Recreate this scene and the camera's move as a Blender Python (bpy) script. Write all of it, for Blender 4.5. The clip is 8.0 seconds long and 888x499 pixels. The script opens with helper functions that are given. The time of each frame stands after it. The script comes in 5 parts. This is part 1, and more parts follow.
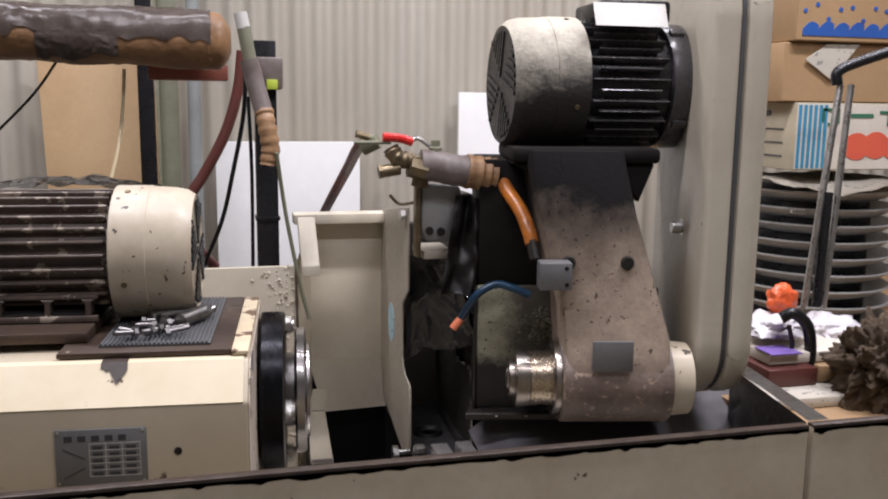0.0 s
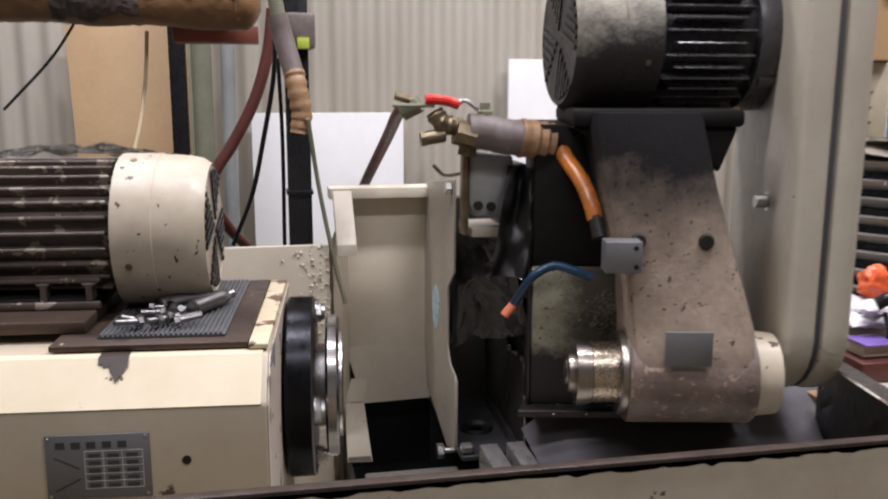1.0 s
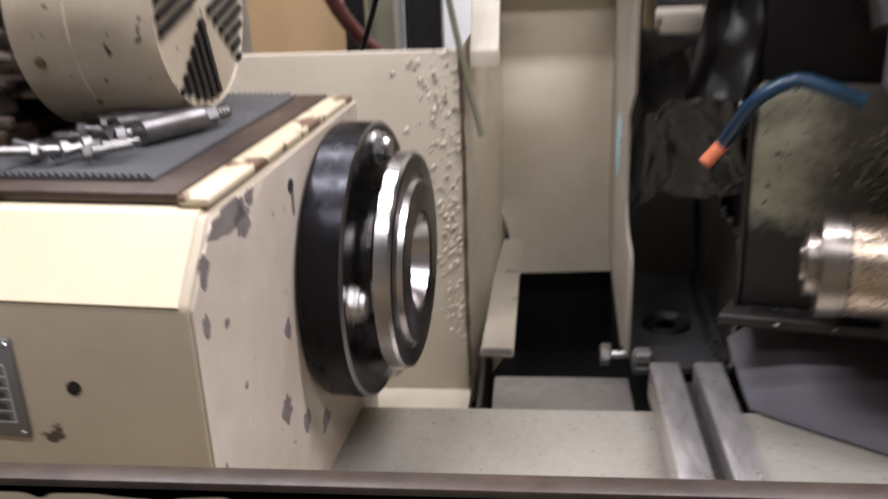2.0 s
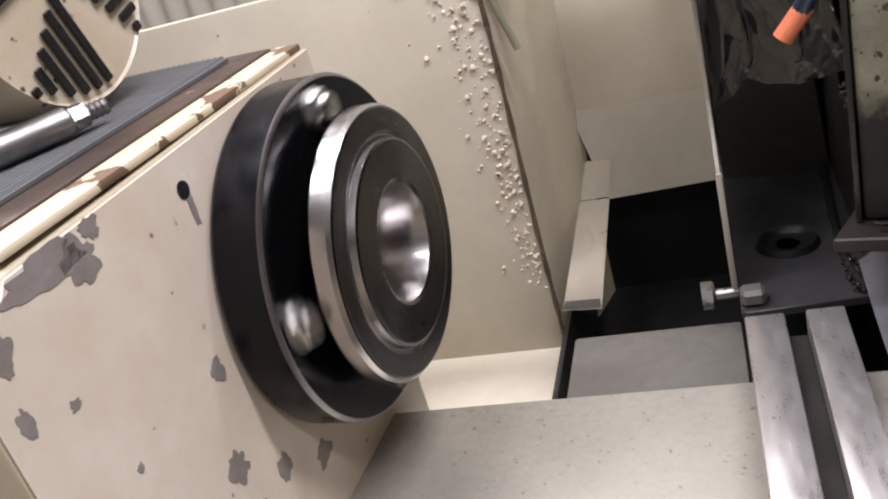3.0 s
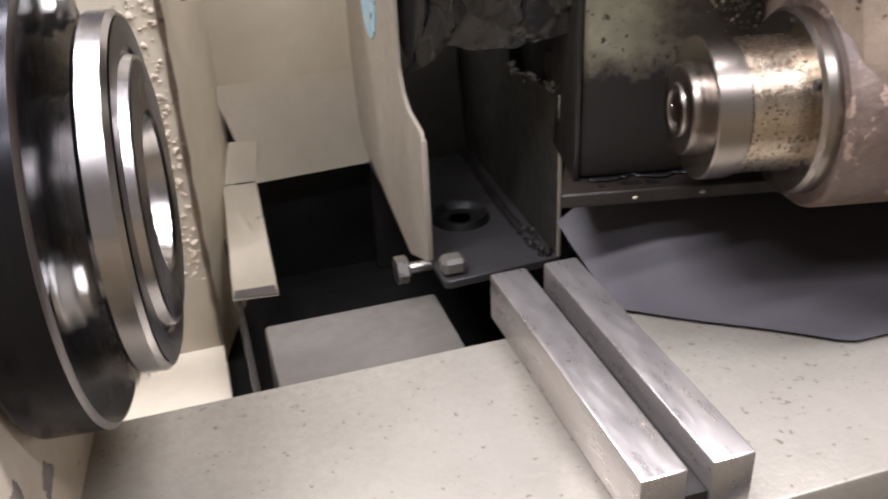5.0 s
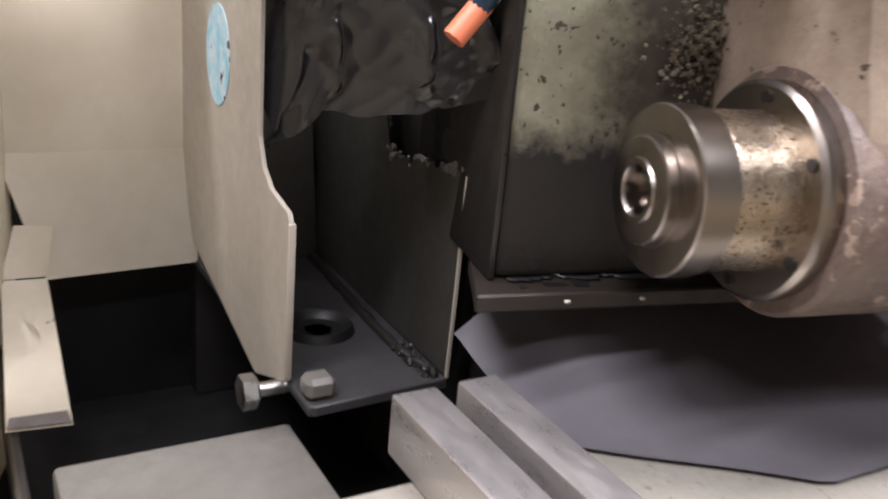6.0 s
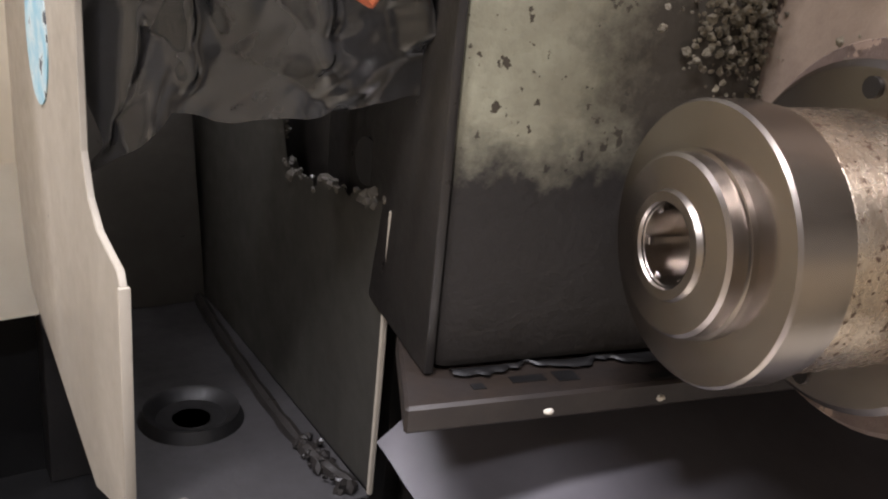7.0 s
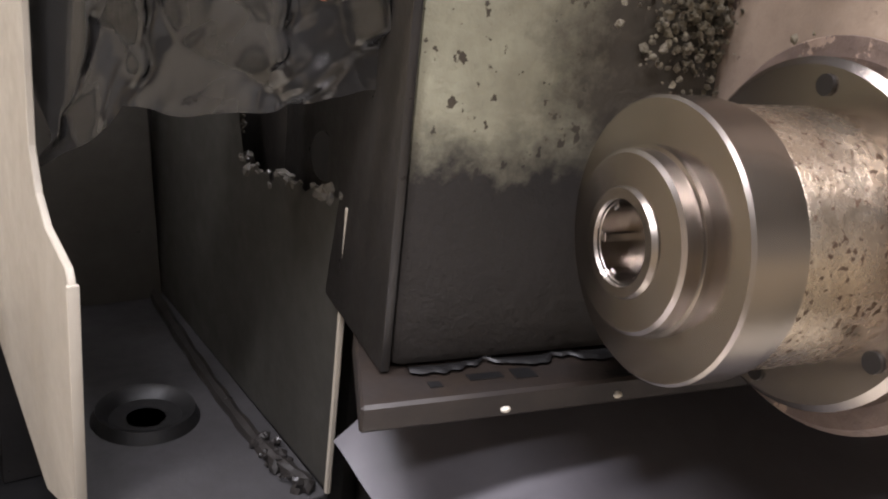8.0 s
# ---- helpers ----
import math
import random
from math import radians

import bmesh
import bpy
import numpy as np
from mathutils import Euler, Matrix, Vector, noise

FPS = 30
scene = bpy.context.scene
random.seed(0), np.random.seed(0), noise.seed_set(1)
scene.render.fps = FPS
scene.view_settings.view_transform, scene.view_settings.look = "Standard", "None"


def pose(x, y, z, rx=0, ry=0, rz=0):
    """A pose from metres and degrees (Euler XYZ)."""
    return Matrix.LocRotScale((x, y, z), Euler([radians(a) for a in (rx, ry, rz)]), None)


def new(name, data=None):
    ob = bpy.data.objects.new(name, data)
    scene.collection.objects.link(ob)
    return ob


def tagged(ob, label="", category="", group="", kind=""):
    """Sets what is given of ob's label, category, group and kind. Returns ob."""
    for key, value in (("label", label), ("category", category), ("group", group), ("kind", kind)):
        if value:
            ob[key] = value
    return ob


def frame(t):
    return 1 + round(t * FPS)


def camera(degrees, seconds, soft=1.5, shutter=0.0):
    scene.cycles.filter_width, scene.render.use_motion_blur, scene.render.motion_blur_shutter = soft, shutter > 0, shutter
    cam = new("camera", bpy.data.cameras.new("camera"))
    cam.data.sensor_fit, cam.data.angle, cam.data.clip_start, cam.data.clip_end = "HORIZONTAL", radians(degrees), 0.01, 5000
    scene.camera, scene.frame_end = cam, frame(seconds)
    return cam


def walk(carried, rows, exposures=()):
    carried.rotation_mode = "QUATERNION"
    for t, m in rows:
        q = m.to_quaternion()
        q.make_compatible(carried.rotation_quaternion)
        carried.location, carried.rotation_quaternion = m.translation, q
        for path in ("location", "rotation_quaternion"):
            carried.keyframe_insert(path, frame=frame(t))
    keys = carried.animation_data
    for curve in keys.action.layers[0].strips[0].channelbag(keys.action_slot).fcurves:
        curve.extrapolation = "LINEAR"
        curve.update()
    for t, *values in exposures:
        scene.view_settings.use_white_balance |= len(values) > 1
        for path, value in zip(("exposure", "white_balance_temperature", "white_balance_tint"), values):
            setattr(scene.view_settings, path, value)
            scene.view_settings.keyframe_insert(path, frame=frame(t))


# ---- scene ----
cam = camera(53.1, 8.0, soft=2.0, shutter=0.4)
PATH = [
    (0, pose(-0.1337, -1.3072, 1.4735, 80.74, -0.66, -14.29)),
    (0.5, pose(-0.1245, -1.2931, 1.4753, 80.50, -0.62, -13.56)),
    (1, pose(-0.0932, -1.1262, 1.4412, 79.31, -0.16, -11.30)),
    (1.5, pose(-0.0334, -0.9080, 1.3934, 75.83, -0.48, -7.39)),
    (2, pose(0.1188, -0.6323, 1.3073, 69.14, 2.17, 5.45)),
    (2.2, pose(0.1488, -0.5341, 1.2777, 66.04, 5.02, 8.51)),
    (3.3, pose(0.2535, -0.4035, 1.2594, 64.28, 16.49, 12.57)),
    (3.5, pose(0.2535, -0.4015, 1.2584, 64.28, 16.39, 12.32)),
    (4, pose(0.2364, -0.3897, 1.2471, 63.45, 15.31, 11.27)),
    (4.5, pose(0.1412, -0.3778, 1.2396, 60.74, 10.25, -0.26)),
    (5, pose(0.0367, -0.3490, 1.2058, 61.43, 2.46, -17.28)),
    (5.2, pose(0.0092, -0.3576, 1.2015, 62.76, 0.34, -20.19)),
    (6.3, pose(0.0302, -0.0940, 1.0738, 71.89, -5.69, -31.11)),
    (6.5, pose(0.0755, -0.0464, 1.0653, 71.24, -5.81, -31.85)),
    (7, pose(0.1410, -0.0048, 1.0722, 70.51, -5.24, -32.49)),
    (7.5, pose(0.1442, -0.0043, 1.0690, 70.95, -5.75, -33.96)),
    (8, pose(0.1467, -0.0034, 1.0719, 70.39, -5.96, -34.60)),
]
walk(cam, PATH, [(0, -0.48), (1.0, -0.45), (1.5, -0.38), (2.2, 0.05), (3.3, 0.2), (4.5, 0.3), (5.2, 0.45), (6.3, 0.88), (8.0, 1.22)])

# ---- light: assumed ceiling tube lamps, out of view, of a closed workshop ----
world = bpy.data.worlds.new("world")
scene.world = world
world.use_nodes = True
world.node_tree.nodes["Background"].inputs[0].default_value = (0.8, 0.85, 1.0, 1)
world.node_tree.nodes["Background"].inputs[1].default_value = 0.02


def area_lamp(name, x, y, z, sx, sy, power, colour):
    d = bpy.data.lights.new(name, "AREA")
    d.shape, d.size, d.size_y, d.energy, d.color = "RECTANGLE", sx, sy, power, colour
    ob = new(name, d)
    ob.location = (x, y, z)
    return ob


LAMPS = [(-0.7, -0.10, 3.3, 50), (1.1, -0.10, 3.3, 76), (-0.7, -1.4, 3.3, 20), (1.0, -1.4, 3.3, 34), (-0.7, 1.1, 3.3, 40), (1.5, 1.1, 3.3, 40)]
for lx, ly, lz, power in LAMPS:
    area_lamp("assumed_tube_light", lx, ly, lz - 0.06, 1.2, 0.16, power, (0.94, 0.91, 1.0))


# ---- materials ----
def nodes_of(name):
    m = bpy.data.materials.new(name)
    m.use_nodes = True
    t = m.node_tree
    return m, t, t.nodes["Principled BSDF"]


def noise_node(t, scale, detail=5.0, rough=0.6, vec=None):
    n = t.nodes.new("ShaderNodeTexNoise")
    n.inputs["Scale"].default_value, n.inputs["Detail"].default_value, n.inputs["Roughness"].default_value = scale, detail, rough
    if vec is not None:
        t.links.new(vec, n.inputs["Vector"])
    return n.outputs["Fac"]


def ramp(t, fac, stops):
    r = t.nodes.new("ShaderNodeValToRGB")
    while len(r.color_ramp.elements) < len(stops):
        r.color_ramp.elements.new(0.5)
    for e, (p, c) in zip(r.color_ramp.elements, stops):
        e.position = p
        e.color = (*c, 1) if len(c) == 3 else c
    t.links.new(fac, r.inputs[0])
    return r.outputs[0]


def mixed(t, fac, a, b):
    m = t.nodes.new("ShaderNodeMix")
    m.data_type = "RGBA"
    for sock, v in ((m.inputs[0], fac), (m.inputs[6], a), (m.inputs[7], b)):
        if isinstance(v, (int, float)):
            sock.default_value = v
        elif isinstance(v, tuple):
            sock.default_value = (*v, 1)
        else:
            t.links.new(v, sock)
    return m.outputs[2]


def grey(v):
    return (v, v, v)


def material(name, base, dark=None, rough=0.5, metal=0.0, grain=40.0, blotch=6.0, bump=0.15, amount=0.5, rough_var=0.15,
             chips=None, chip_at=0.68, chip_scale=14.0, chip_rough=0.6, stretch=None, bump_dist=0.002, alpha=None, spots=None, turned=False):
    """A paint, metal or cloth: base colour with blotches of a second one, grain in bump and gloss, optional chips and fine spots."""
    m, t, b = nodes_of(name)
    co = t.nodes.new("ShaderNodeTexCoord").outputs["Object"]
    vec = co
    if stretch:
        mp = t.nodes.new("ShaderNodeMapping")
        mp.inputs["Scale"].default_value = stretch
        t.links.new(co, mp.inputs[0])
        vec = mp.outputs[0]
    dark = dark or tuple(c * 0.7 for c in base)
    n1, n2 = noise_node(t, blotch, 6, 0.62, vec), noise_node(t, grain, 6, 0.65, vec)
    col = mixed(t, ramp(t, n1, [(0.5 - amount * 0.35, grey(0)), (0.5 + amount * 0.45, grey(1))]), base, dark)
    col = mixed(t, ramp(t, n2, [(0.35, grey(0.0)), (0.75, grey(0.45))]), col, dark)
    r = ramp(t, n2, [(0.2, grey(max(0.02, rough - rough_var))), (0.8, grey(min(1, rough + rough_var)))])
    if spots:
        v = t.nodes.new("ShaderNodeTexNoise")
        v.inputs["Scale"].default_value, v.inputs["Detail"].default_value = spots[1], 3
        t.links.new(co, v.inputs["Vector"])
        sf = ramp(t, v.outputs["Fac"], [(spots[2], grey(0)), (spots[2] + 0.03, grey(1))])
        col = mixed(t, sf, col, spots[0])
    if chips:
        n3 = noise_node(t, chip_scale, 8, 0.62, co)
        cf = ramp(t, n3, [(chip_at, grey(0)), (chip_at + 0.012, grey(1))])
        col = mixed(t, cf, col, chips)
        r = mixed(t, cf, r, grey(chip_rough))
    t.links.new(col, b.inputs["Base Color"])
    t.links.new(r, b.inputs["Roughness"])
    b.inputs["Metallic"].default_value = metal
    if turned:
        b.inputs["Anisotropic"].default_value = 0.7
        bump *= 0.2
        tg = t.nodes.new("ShaderNodeTangent")
        tg.direction_type, tg.axis = "RADIAL", "X"
        t.links.new(tg.outputs[0], b.inputs["Tangent"])
    bp = t.nodes.new("ShaderNodeBump")
    bp.inputs["Strength"].default_value, bp.inputs["Distance"].default_value = bump, bump_dist
    t.links.new(n2, bp.inputs["Height"])
    t.links.new(bp.outputs[0], b.inputs["Normal"])
    if alpha is not None:
        b.inputs["Alpha"].default_value = alpha
    return m


def darken_toward(m, colour, toward, start, width, amp=0.06, scale=18.0, rough=0.5):
    """Darkens a surface along one direction of its own space, with a broken border."""
    t = m.node_tree
    b = t.nodes["Principled BSDF"]
    co = t.nodes.new("ShaderNodeTexCoord").outputs["Object"]
    dot = t.nodes.new("ShaderNodeVectorMath")
    dot.operation = "DOT_PRODUCT"
    dot.inputs[1].default_value = toward
    t.links.new(co, dot.inputs[0])
    add = t.nodes.new("ShaderNodeMath")
    add.operation, add.inputs[1].default_value = "MULTIPLY_ADD", amp
    t.links.new(noise_node(t, scale, 9, 0.68, co), add.inputs[0])
    t.links.new(dot.outputs["Value"], add.inputs[2])
    fit = t.nodes.new("ShaderNodeMapRange")
    fit.inputs[1].default_value, fit.inputs[2].default_value = start + amp / 2, start + amp / 2 + width
    t.links.new(add.outputs[0], fit.inputs[0])
    for sock, v in (("Base Color", colour), ("Roughness", grey(rough))):
        old = b.inputs[sock].links[0].from_socket
        t.links.new(mixed(t, fit.outputs[0], old, v), b.inputs[sock])
    return m


CREAM = (0.60, 0.53, 0.41)
M = {}
M["cream"] = material("cream_paint", CREAM, (0.47, 0.40, 0.29), 0.38, chips=(0.07, 0.05, 0.035), chip_at=0.655, chip_scale=18, grain=60, bump=0.1)
M["cream_old"] = material("aged_cream_paint", (0.50, 0.44, 0.325), (0.37, 0.305, 0.21), 0.42, chips=(0.06, 0.045, 0.03), chip_at=0.67, chip_scale=22, grain=60, bump=0.1)
M["cream_clean"] = material("cream_panel_paint", (0.55, 0.50, 0.40), (0.45, 0.40, 0.31), 0.42, grain=50, bump=0.06, chips=(0.12, 0.09, 0.06), chip_at=0.70, chip_scale=40)
# Panel cream lightened where too little light reaches the chute sheets.
M["cream_lit"] = material("lit_cream_sheet_paint", (0.76, 0.70, 0.57), (0.64, 0.57, 0.44), 0.42, grain=50, bump=0.06, chips=(0.14, 0.11, 0.08), chip_at=0.71, chip_scale=40)
M["cream_chip"] = material("chipped_headstock_paint", (0.64, 0.58, 0.50), (0.47, 0.38, 0.28), 0.36, grain=30, bump=0.12, blotch=7, amount=0.6, spots=((0.16, 0.13, 0.11), 60, 0.71))
M["bare_patch"] = material("bare_grey_primer", (0.25, 0.225, 0.21), (0.14, 0.115, 0.10), 0.5, blotch=30, amount=0.7, grain=90, bump=0.3)
M["cream_plain"] = material("cream_headstock_paint", (0.50, 0.435, 0.325), (0.41, 0.345, 0.245), 0.4, chips=(0.08, 0.055, 0.04), chip_at=0.69, chip_scale=24, grain=60, bump=0.1)
M["pale_edge"] = material("pale_yellow_brushed_paint", (0.70, 0.62, 0.45), (0.60, 0.50, 0.33), 0.4, grain=20, bump=0.2, chips=(0.10, 0.07, 0.04), chip_at=0.675, chip_scale=22)
M["rim"] = material("worn_brown_rim", (0.075, 0.052, 0.038), (0.028, 0.02, 0.016), 0.42, metal=0.2, blotch=30, chips=(0.46, 0.39, 0.28), chip_at=0.70, chip_scale=40)
M["bare_edge"] = material("bare_dark_edge", (0.035, 0.026, 0.02), (0.015, 0.012, 0.01), 0.45)
M["worn_strip"] = material("worn_pale_strip", (0.66, 0.58, 0.42), (0.5, 0.4, 0.26), 0.4, grain=20, bump=0.25, chips=(0.12, 0.07, 0.04), chip_at=0.54, chip_scale=16)
M["brownpaint"] = material("worn_brown_metal", (0.10, 0.065, 0.045), (0.03, 0.02, 0.016), 0.45, metal=0.3, chips=(0.55, 0.46, 0.33), chip_at=0.66, chip_scale=16)
M["motor_dirty"] = material("greasy_motor_casing", (0.16, 0.12, 0.095), (0.03, 0.022, 0.018), 0.5, blotch=14, amount=0.8, chips=(0.36, 0.30, 0.24), chip_at=0.585, chip_scale=34)
M["fancover"] = material("spattered_cream_cover", (0.58, 0.52, 0.41), (0.36, 0.29, 0.20), 0.42, blotch=7, amount=0.6, spots=((0.05, 0.035, 0.025), 70, 0.66), bump=0.2)
M["grimy_cover"] = darken_toward(material("grease_caked_cover", (0.56, 0.52, 0.42), (0.30, 0.27, 0.215), 0.5, blotch=14, amount=0.6, grain=150, bump=0.8, bump_dist=0.003), (0.032, 0.028, 0.025), (0.28, 0.2, -1.0), -0.085, 0.10, 0.15, 22, 0.6)
M["grimy_cover"].node_tree.nodes["Principled BSDF"].inputs["Specular IOR Level"].default_value = 0.25
# Near-black arm head: oil dirt plus shade under the motor, both in the colour.
M["grimy_shaded_body"] = darken_toward(darken_toward(material("grease_and_shade_cream_casting", (0.44, 0.35, 0.265), (0.20, 0.15, 0.115), 0.45, blotch=10, amount=0.7, grain=90, bump=0.5, chips=(0.09, 0.065, 0.05), chip_at=0.62, chip_scale=70),
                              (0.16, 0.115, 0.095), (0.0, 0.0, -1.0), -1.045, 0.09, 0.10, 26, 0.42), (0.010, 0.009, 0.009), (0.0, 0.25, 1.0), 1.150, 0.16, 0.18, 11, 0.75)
M["grimy_shaded_body"].node_tree.nodes["Principled BSDF"].inputs["Specular IOR Level"].default_value = 0.2
M["grimy_barrel"] = material("purple_brown_greasy_casting", (0.25, 0.185, 0.15), (0.07, 0.05, 0.042), 0.4, blotch=16, amount=0.7, grain=110, bump=0.7, chips=(0.34, 0.25, 0.19), chip_at=0.60, chip_scale=60)
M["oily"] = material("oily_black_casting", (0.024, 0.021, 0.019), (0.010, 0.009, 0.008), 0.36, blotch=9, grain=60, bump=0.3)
M["black"] = material("black_metal", (0.022, 0.022, 0.024), (0.010, 0.010, 0.011), 0.3, metal=0.4)
M["blackdisc"] = material("blackened_turned_steel", (0.020, 0.020, 0.023), (0.010, 0.010, 0.012), 0.22, metal=0.85, grain=120, bump=0.03, turned=True)
# Near-black: oil, and the shade of sump and recesses put into the colour.
M["pit"] = material("pit_black_oil_and_shade", (0.006, 0.0055, 0.0055), (0.003, 0.003, 0.003), 0.5)
M["steel"] = material("ground_steel", (0.52, 0.50, 0.49), (0.36, 0.34, 0.33), 0.2, metal=1.0, grain=200, bump=0.02, rough_var=0.06, blotch=12, turned=True)
M["steel_dark"] = material("turned_steel_face", (0.26, 0.245, 0.24), (0.17, 0.16, 0.155), 0.3, metal=1.0, grain=180, bump=0.03, rough_var=0.08, turned=True)
M["bronze_steel"] = material("oil_tinted_spindle_steel", (0.33, 0.295, 0.262), (0.30, 0.264, 0.230), 0.25, metal=1.0, grain=60, bump=0.01, rough_var=0.02, blotch=6, turned=True)
M["rusty"] = material("pitted_rusty_steel", (0.64, 0.56, 0.45), (0.40, 0.31, 0.22), 0.26, metal=0.95, grain=220, blotch=40, amount=0.6, bump=0.25, rough_var=0.1, chips=(0.10, 0.065, 0.045), chip_at=0.60, chip_scale=300)
M["cast"] = material("scraped_cast_iron_table", (0.43, 0.405, 0.35), (0.25, 0.228, 0.19), 0.36, metal=0.4, grain=160, blotch=5, amount=0.9, bump=0.12, spots=((0.20, 0.17, 0.135), 150, 0.675))
M["rail"] = material("ground_rail_steel", (0.66, 0.63, 0.61), (0.50, 0.47, 0.45), 0.32, metal=0.85, grain=90, bump=0.05, blotch=10, stretch=(1.0, 0.25, 1.0), spots=((0.30, 0.27, 0.25), 210, 0.70))
M["dark_sheet"] = material("dull_dark_sheet", (0.098, 0.092, 0.102), (0.062, 0.057, 0.062), 0.55, blotch=3, grain=30, bump=0.1)
M["guard"] = material("dusty_grey_cream_guard", (0.44, 0.40, 0.33), (0.33, 0.29, 0.23), 0.45, blotch=5, grain=60, bump=0.08, chips=(0.10, 0.08, 0.06), chip_at=0.73, chip_scale=30)
# Grey lowered for the ledge and channel sheet that sit in shade.
M["ledge"] = material("oily_shaded_grey_ledge", (0.17, 0.16, 0.14), (0.085, 0.078, 0.066), 0.4, blotch=9, amount=0.8, grain=60, chips=(0.05, 0.045, 0.04), chip_at=0.69, chip_scale=40)
M["shadow_plate"] = material("dark_grey_plate", (0.135, 0.130, 0.112), (0.080, 0.075, 0.064), 0.42, blotch=6, grain=50, bump=0.15)
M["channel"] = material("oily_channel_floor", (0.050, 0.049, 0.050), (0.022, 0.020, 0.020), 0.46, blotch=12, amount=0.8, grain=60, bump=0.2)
M["flange_metal"] = material("oily_flange", (0.024, 0.017, 0.012), (0.010, 0.007, 0.006), 0.5, blotch=40, amount=0.8)
M["drip"] = material("dried_brown_oil", (0.060, 0.040, 0.028), (0.025, 0.017, 0.013), 0.45, blotch=30)
# Near-black for parts under the motors: oil dirt and their shade in colour.
M["dirt_shade"] = material("matt_black_dirt_and_shade", (0.013, 0.011, 0.010), (0.008, 0.007, 0.006), 0.7, blotch=20, rough_var=0.1)
M["dirt_shade"].node_tree.nodes["Principled BSDF"].inputs["Specular IOR Level"].default_value = 0.15
M["rib"] = material("black_enamel_rib", (0.085, 0.08, 0.083), (0.04, 0.038, 0.039), 0.28, blotch=12, chips=(0.20, 0.18, 0.17), chip_at=0.64, chip_scale=70)
M["fan_face"] = material("greasy_fan_face", (0.060, 0.054, 0.050), (0.030, 0.026, 0.024), 0.45, blotch=18)
M["plastic"] = material("black_polythene", (0.050, 0.049, 0.047), (0.034, 0.033, 0.032), 0.10, blotch=9, grain=30, bump=0.08, bump_dist=0.002, rough_var=0.03)
pb = M["plastic"].node_tree.nodes["Principled BSDF"]
pb.inputs["Coat Weight"].default_value, pb.inputs["Coat Roughness"].default_value = 1.0, 0.06
M["mat"] = material("grey_ribbed_rubber", (0.12, 0.125, 0.13), (0.07, 0.07, 0.07), 0.45)
M["zinc"] = material("zinc_steel", (0.62, 0.61, 0.59), (0.42, 0.41, 0.39), 0.3, metal=1.0)
M["greasy"] = material("greasy_steel", (0.40, 0.39, 0.385), (0.16, 0.15, 0.145), 0.38, metal=1.0, blotch=40, amount=0.8)
M["brass"] = material("dirty_brass", (0.30, 0.24, 0.15), (0.12, 0.09, 0.055), 0.4, metal=0.8, blotch=30)
M["tape"] = material("dirty_pipe_tape", (0.24, 0.20, 0.19), (0.10, 0.075, 0.06), 0.5, blotch=22, amount=0.7)
M["tantape"] = material("tan_binding_tape", (0.40, 0.24, 0.12), (0.22, 0.12, 0.06), 0.5, blotch=20, stretch=(1, 1, 4))
M["maroon"] = material("maroon_rubber_hose", (0.15, 0.045, 0.035), (0.08, 0.025, 0.02), 0.42)
M["orange"] = material("orange_hose", (0.62, 0.20, 0.03), (0.25, 0.08, 0.02), 0.3, blotch=25)
M["pink"] = material("faded_orange_tip", (0.85, 0.26, 0.14), (0.7, 0.2, 0.1), 0.4)
M["blue"] = material("blue_hose", (0.012, 0.06, 0.12), (0.01, 0.03, 0.06), 0.35)
M["red"] = material("red_plastic_grip", (0.70, 0.03, 0.02), (0.5, 0.02, 0.02), 0.3)
M["white"] = material("white_board", (0.86, 0.86, 0.84), (0.78, 0.78, 0.76), 0.5, bump=0.03)
M["corr"] = material("galvanised_wall_sheet", (0.52, 0.49, 0.42), (0.40, 0.36, 0.29), 0.5, metal=0.1, blotch=2.5, grain=25, stretch=(1, 1, 0.25), bump=0.05)
M["ply"] = material("tan_hardboard", (0.50, 0.34, 0.18), (0.40, 0.26, 0.13), 0.6, blotch=4, grain=90, bump=0.1)
M["card"] = material("brown_cardboard", (0.42, 0.27, 0.14), (0.35, 0.22, 0.11), 0.7, blotch=4, grain=60, bump=0.06)
M["cardwhite"] = material("white_printed_cardboard", (0.72, 0.68, 0.60), (0.64, 0.58, 0.48), 0.6, blotch=5)
M["cardgrey"] = material("yellowed_cardboard_side", (0.50, 0.44, 0.32), (0.42, 0.36, 0.25), 0.65)
M["ink_blue"] = material("blue_print", (0.03, 0.12, 0.42), (0.03, 0.09, 0.33), 0.5)
M["ink_cyan"] = material("cyan_print", (0.05, 0.30, 0.48), (0.05, 0.25, 0.4), 0.5)
M["ink_green"] = material("green_print", (0.05, 0.20, 0.12), (0.04, 0.15, 0.09), 0.5)
M["ink_red"] = material("red_print", (0.80, 0.14, 0.08), (0.7, 0.12, 0.07), 0.5)
M["ink_dark"] = material("dark_print", (0.07, 0.07, 0.07), (0.05, 0.05, 0.05), 0.6)
M["paper"] = material("old_newspaper", (0.60, 0.56, 0.48), (0.5, 0.46, 0.38), 0.7, spots=((0.3, 0.28, 0.25), 60, 0.6))
M["greypan"] = material("grey_painted_metal", (0.36, 0.36, 0.35), (0.24, 0.24, 0.235), 0.4, blotch=8)
M["green_post"] = material("faded_green_post_paint", (0.24, 0.25, 0.17), (0.16, 0.15, 0.10), 0.55, chips=(0.36, 0.30, 0.22), chip_at=0.68, chip_scale=20)
M["grey_post"] = material("grey_pipe_paint", (0.30, 0.32, 0.31), (0.2, 0.21, 0.2), 0.45)
M["redbeam"] = material("red_oxide_beam", (0.30, 0.09, 0.055), (0.18, 0.05, 0.03), 0.55, chips=(0.1, 0.07, 0.05), chip_at=0.66)
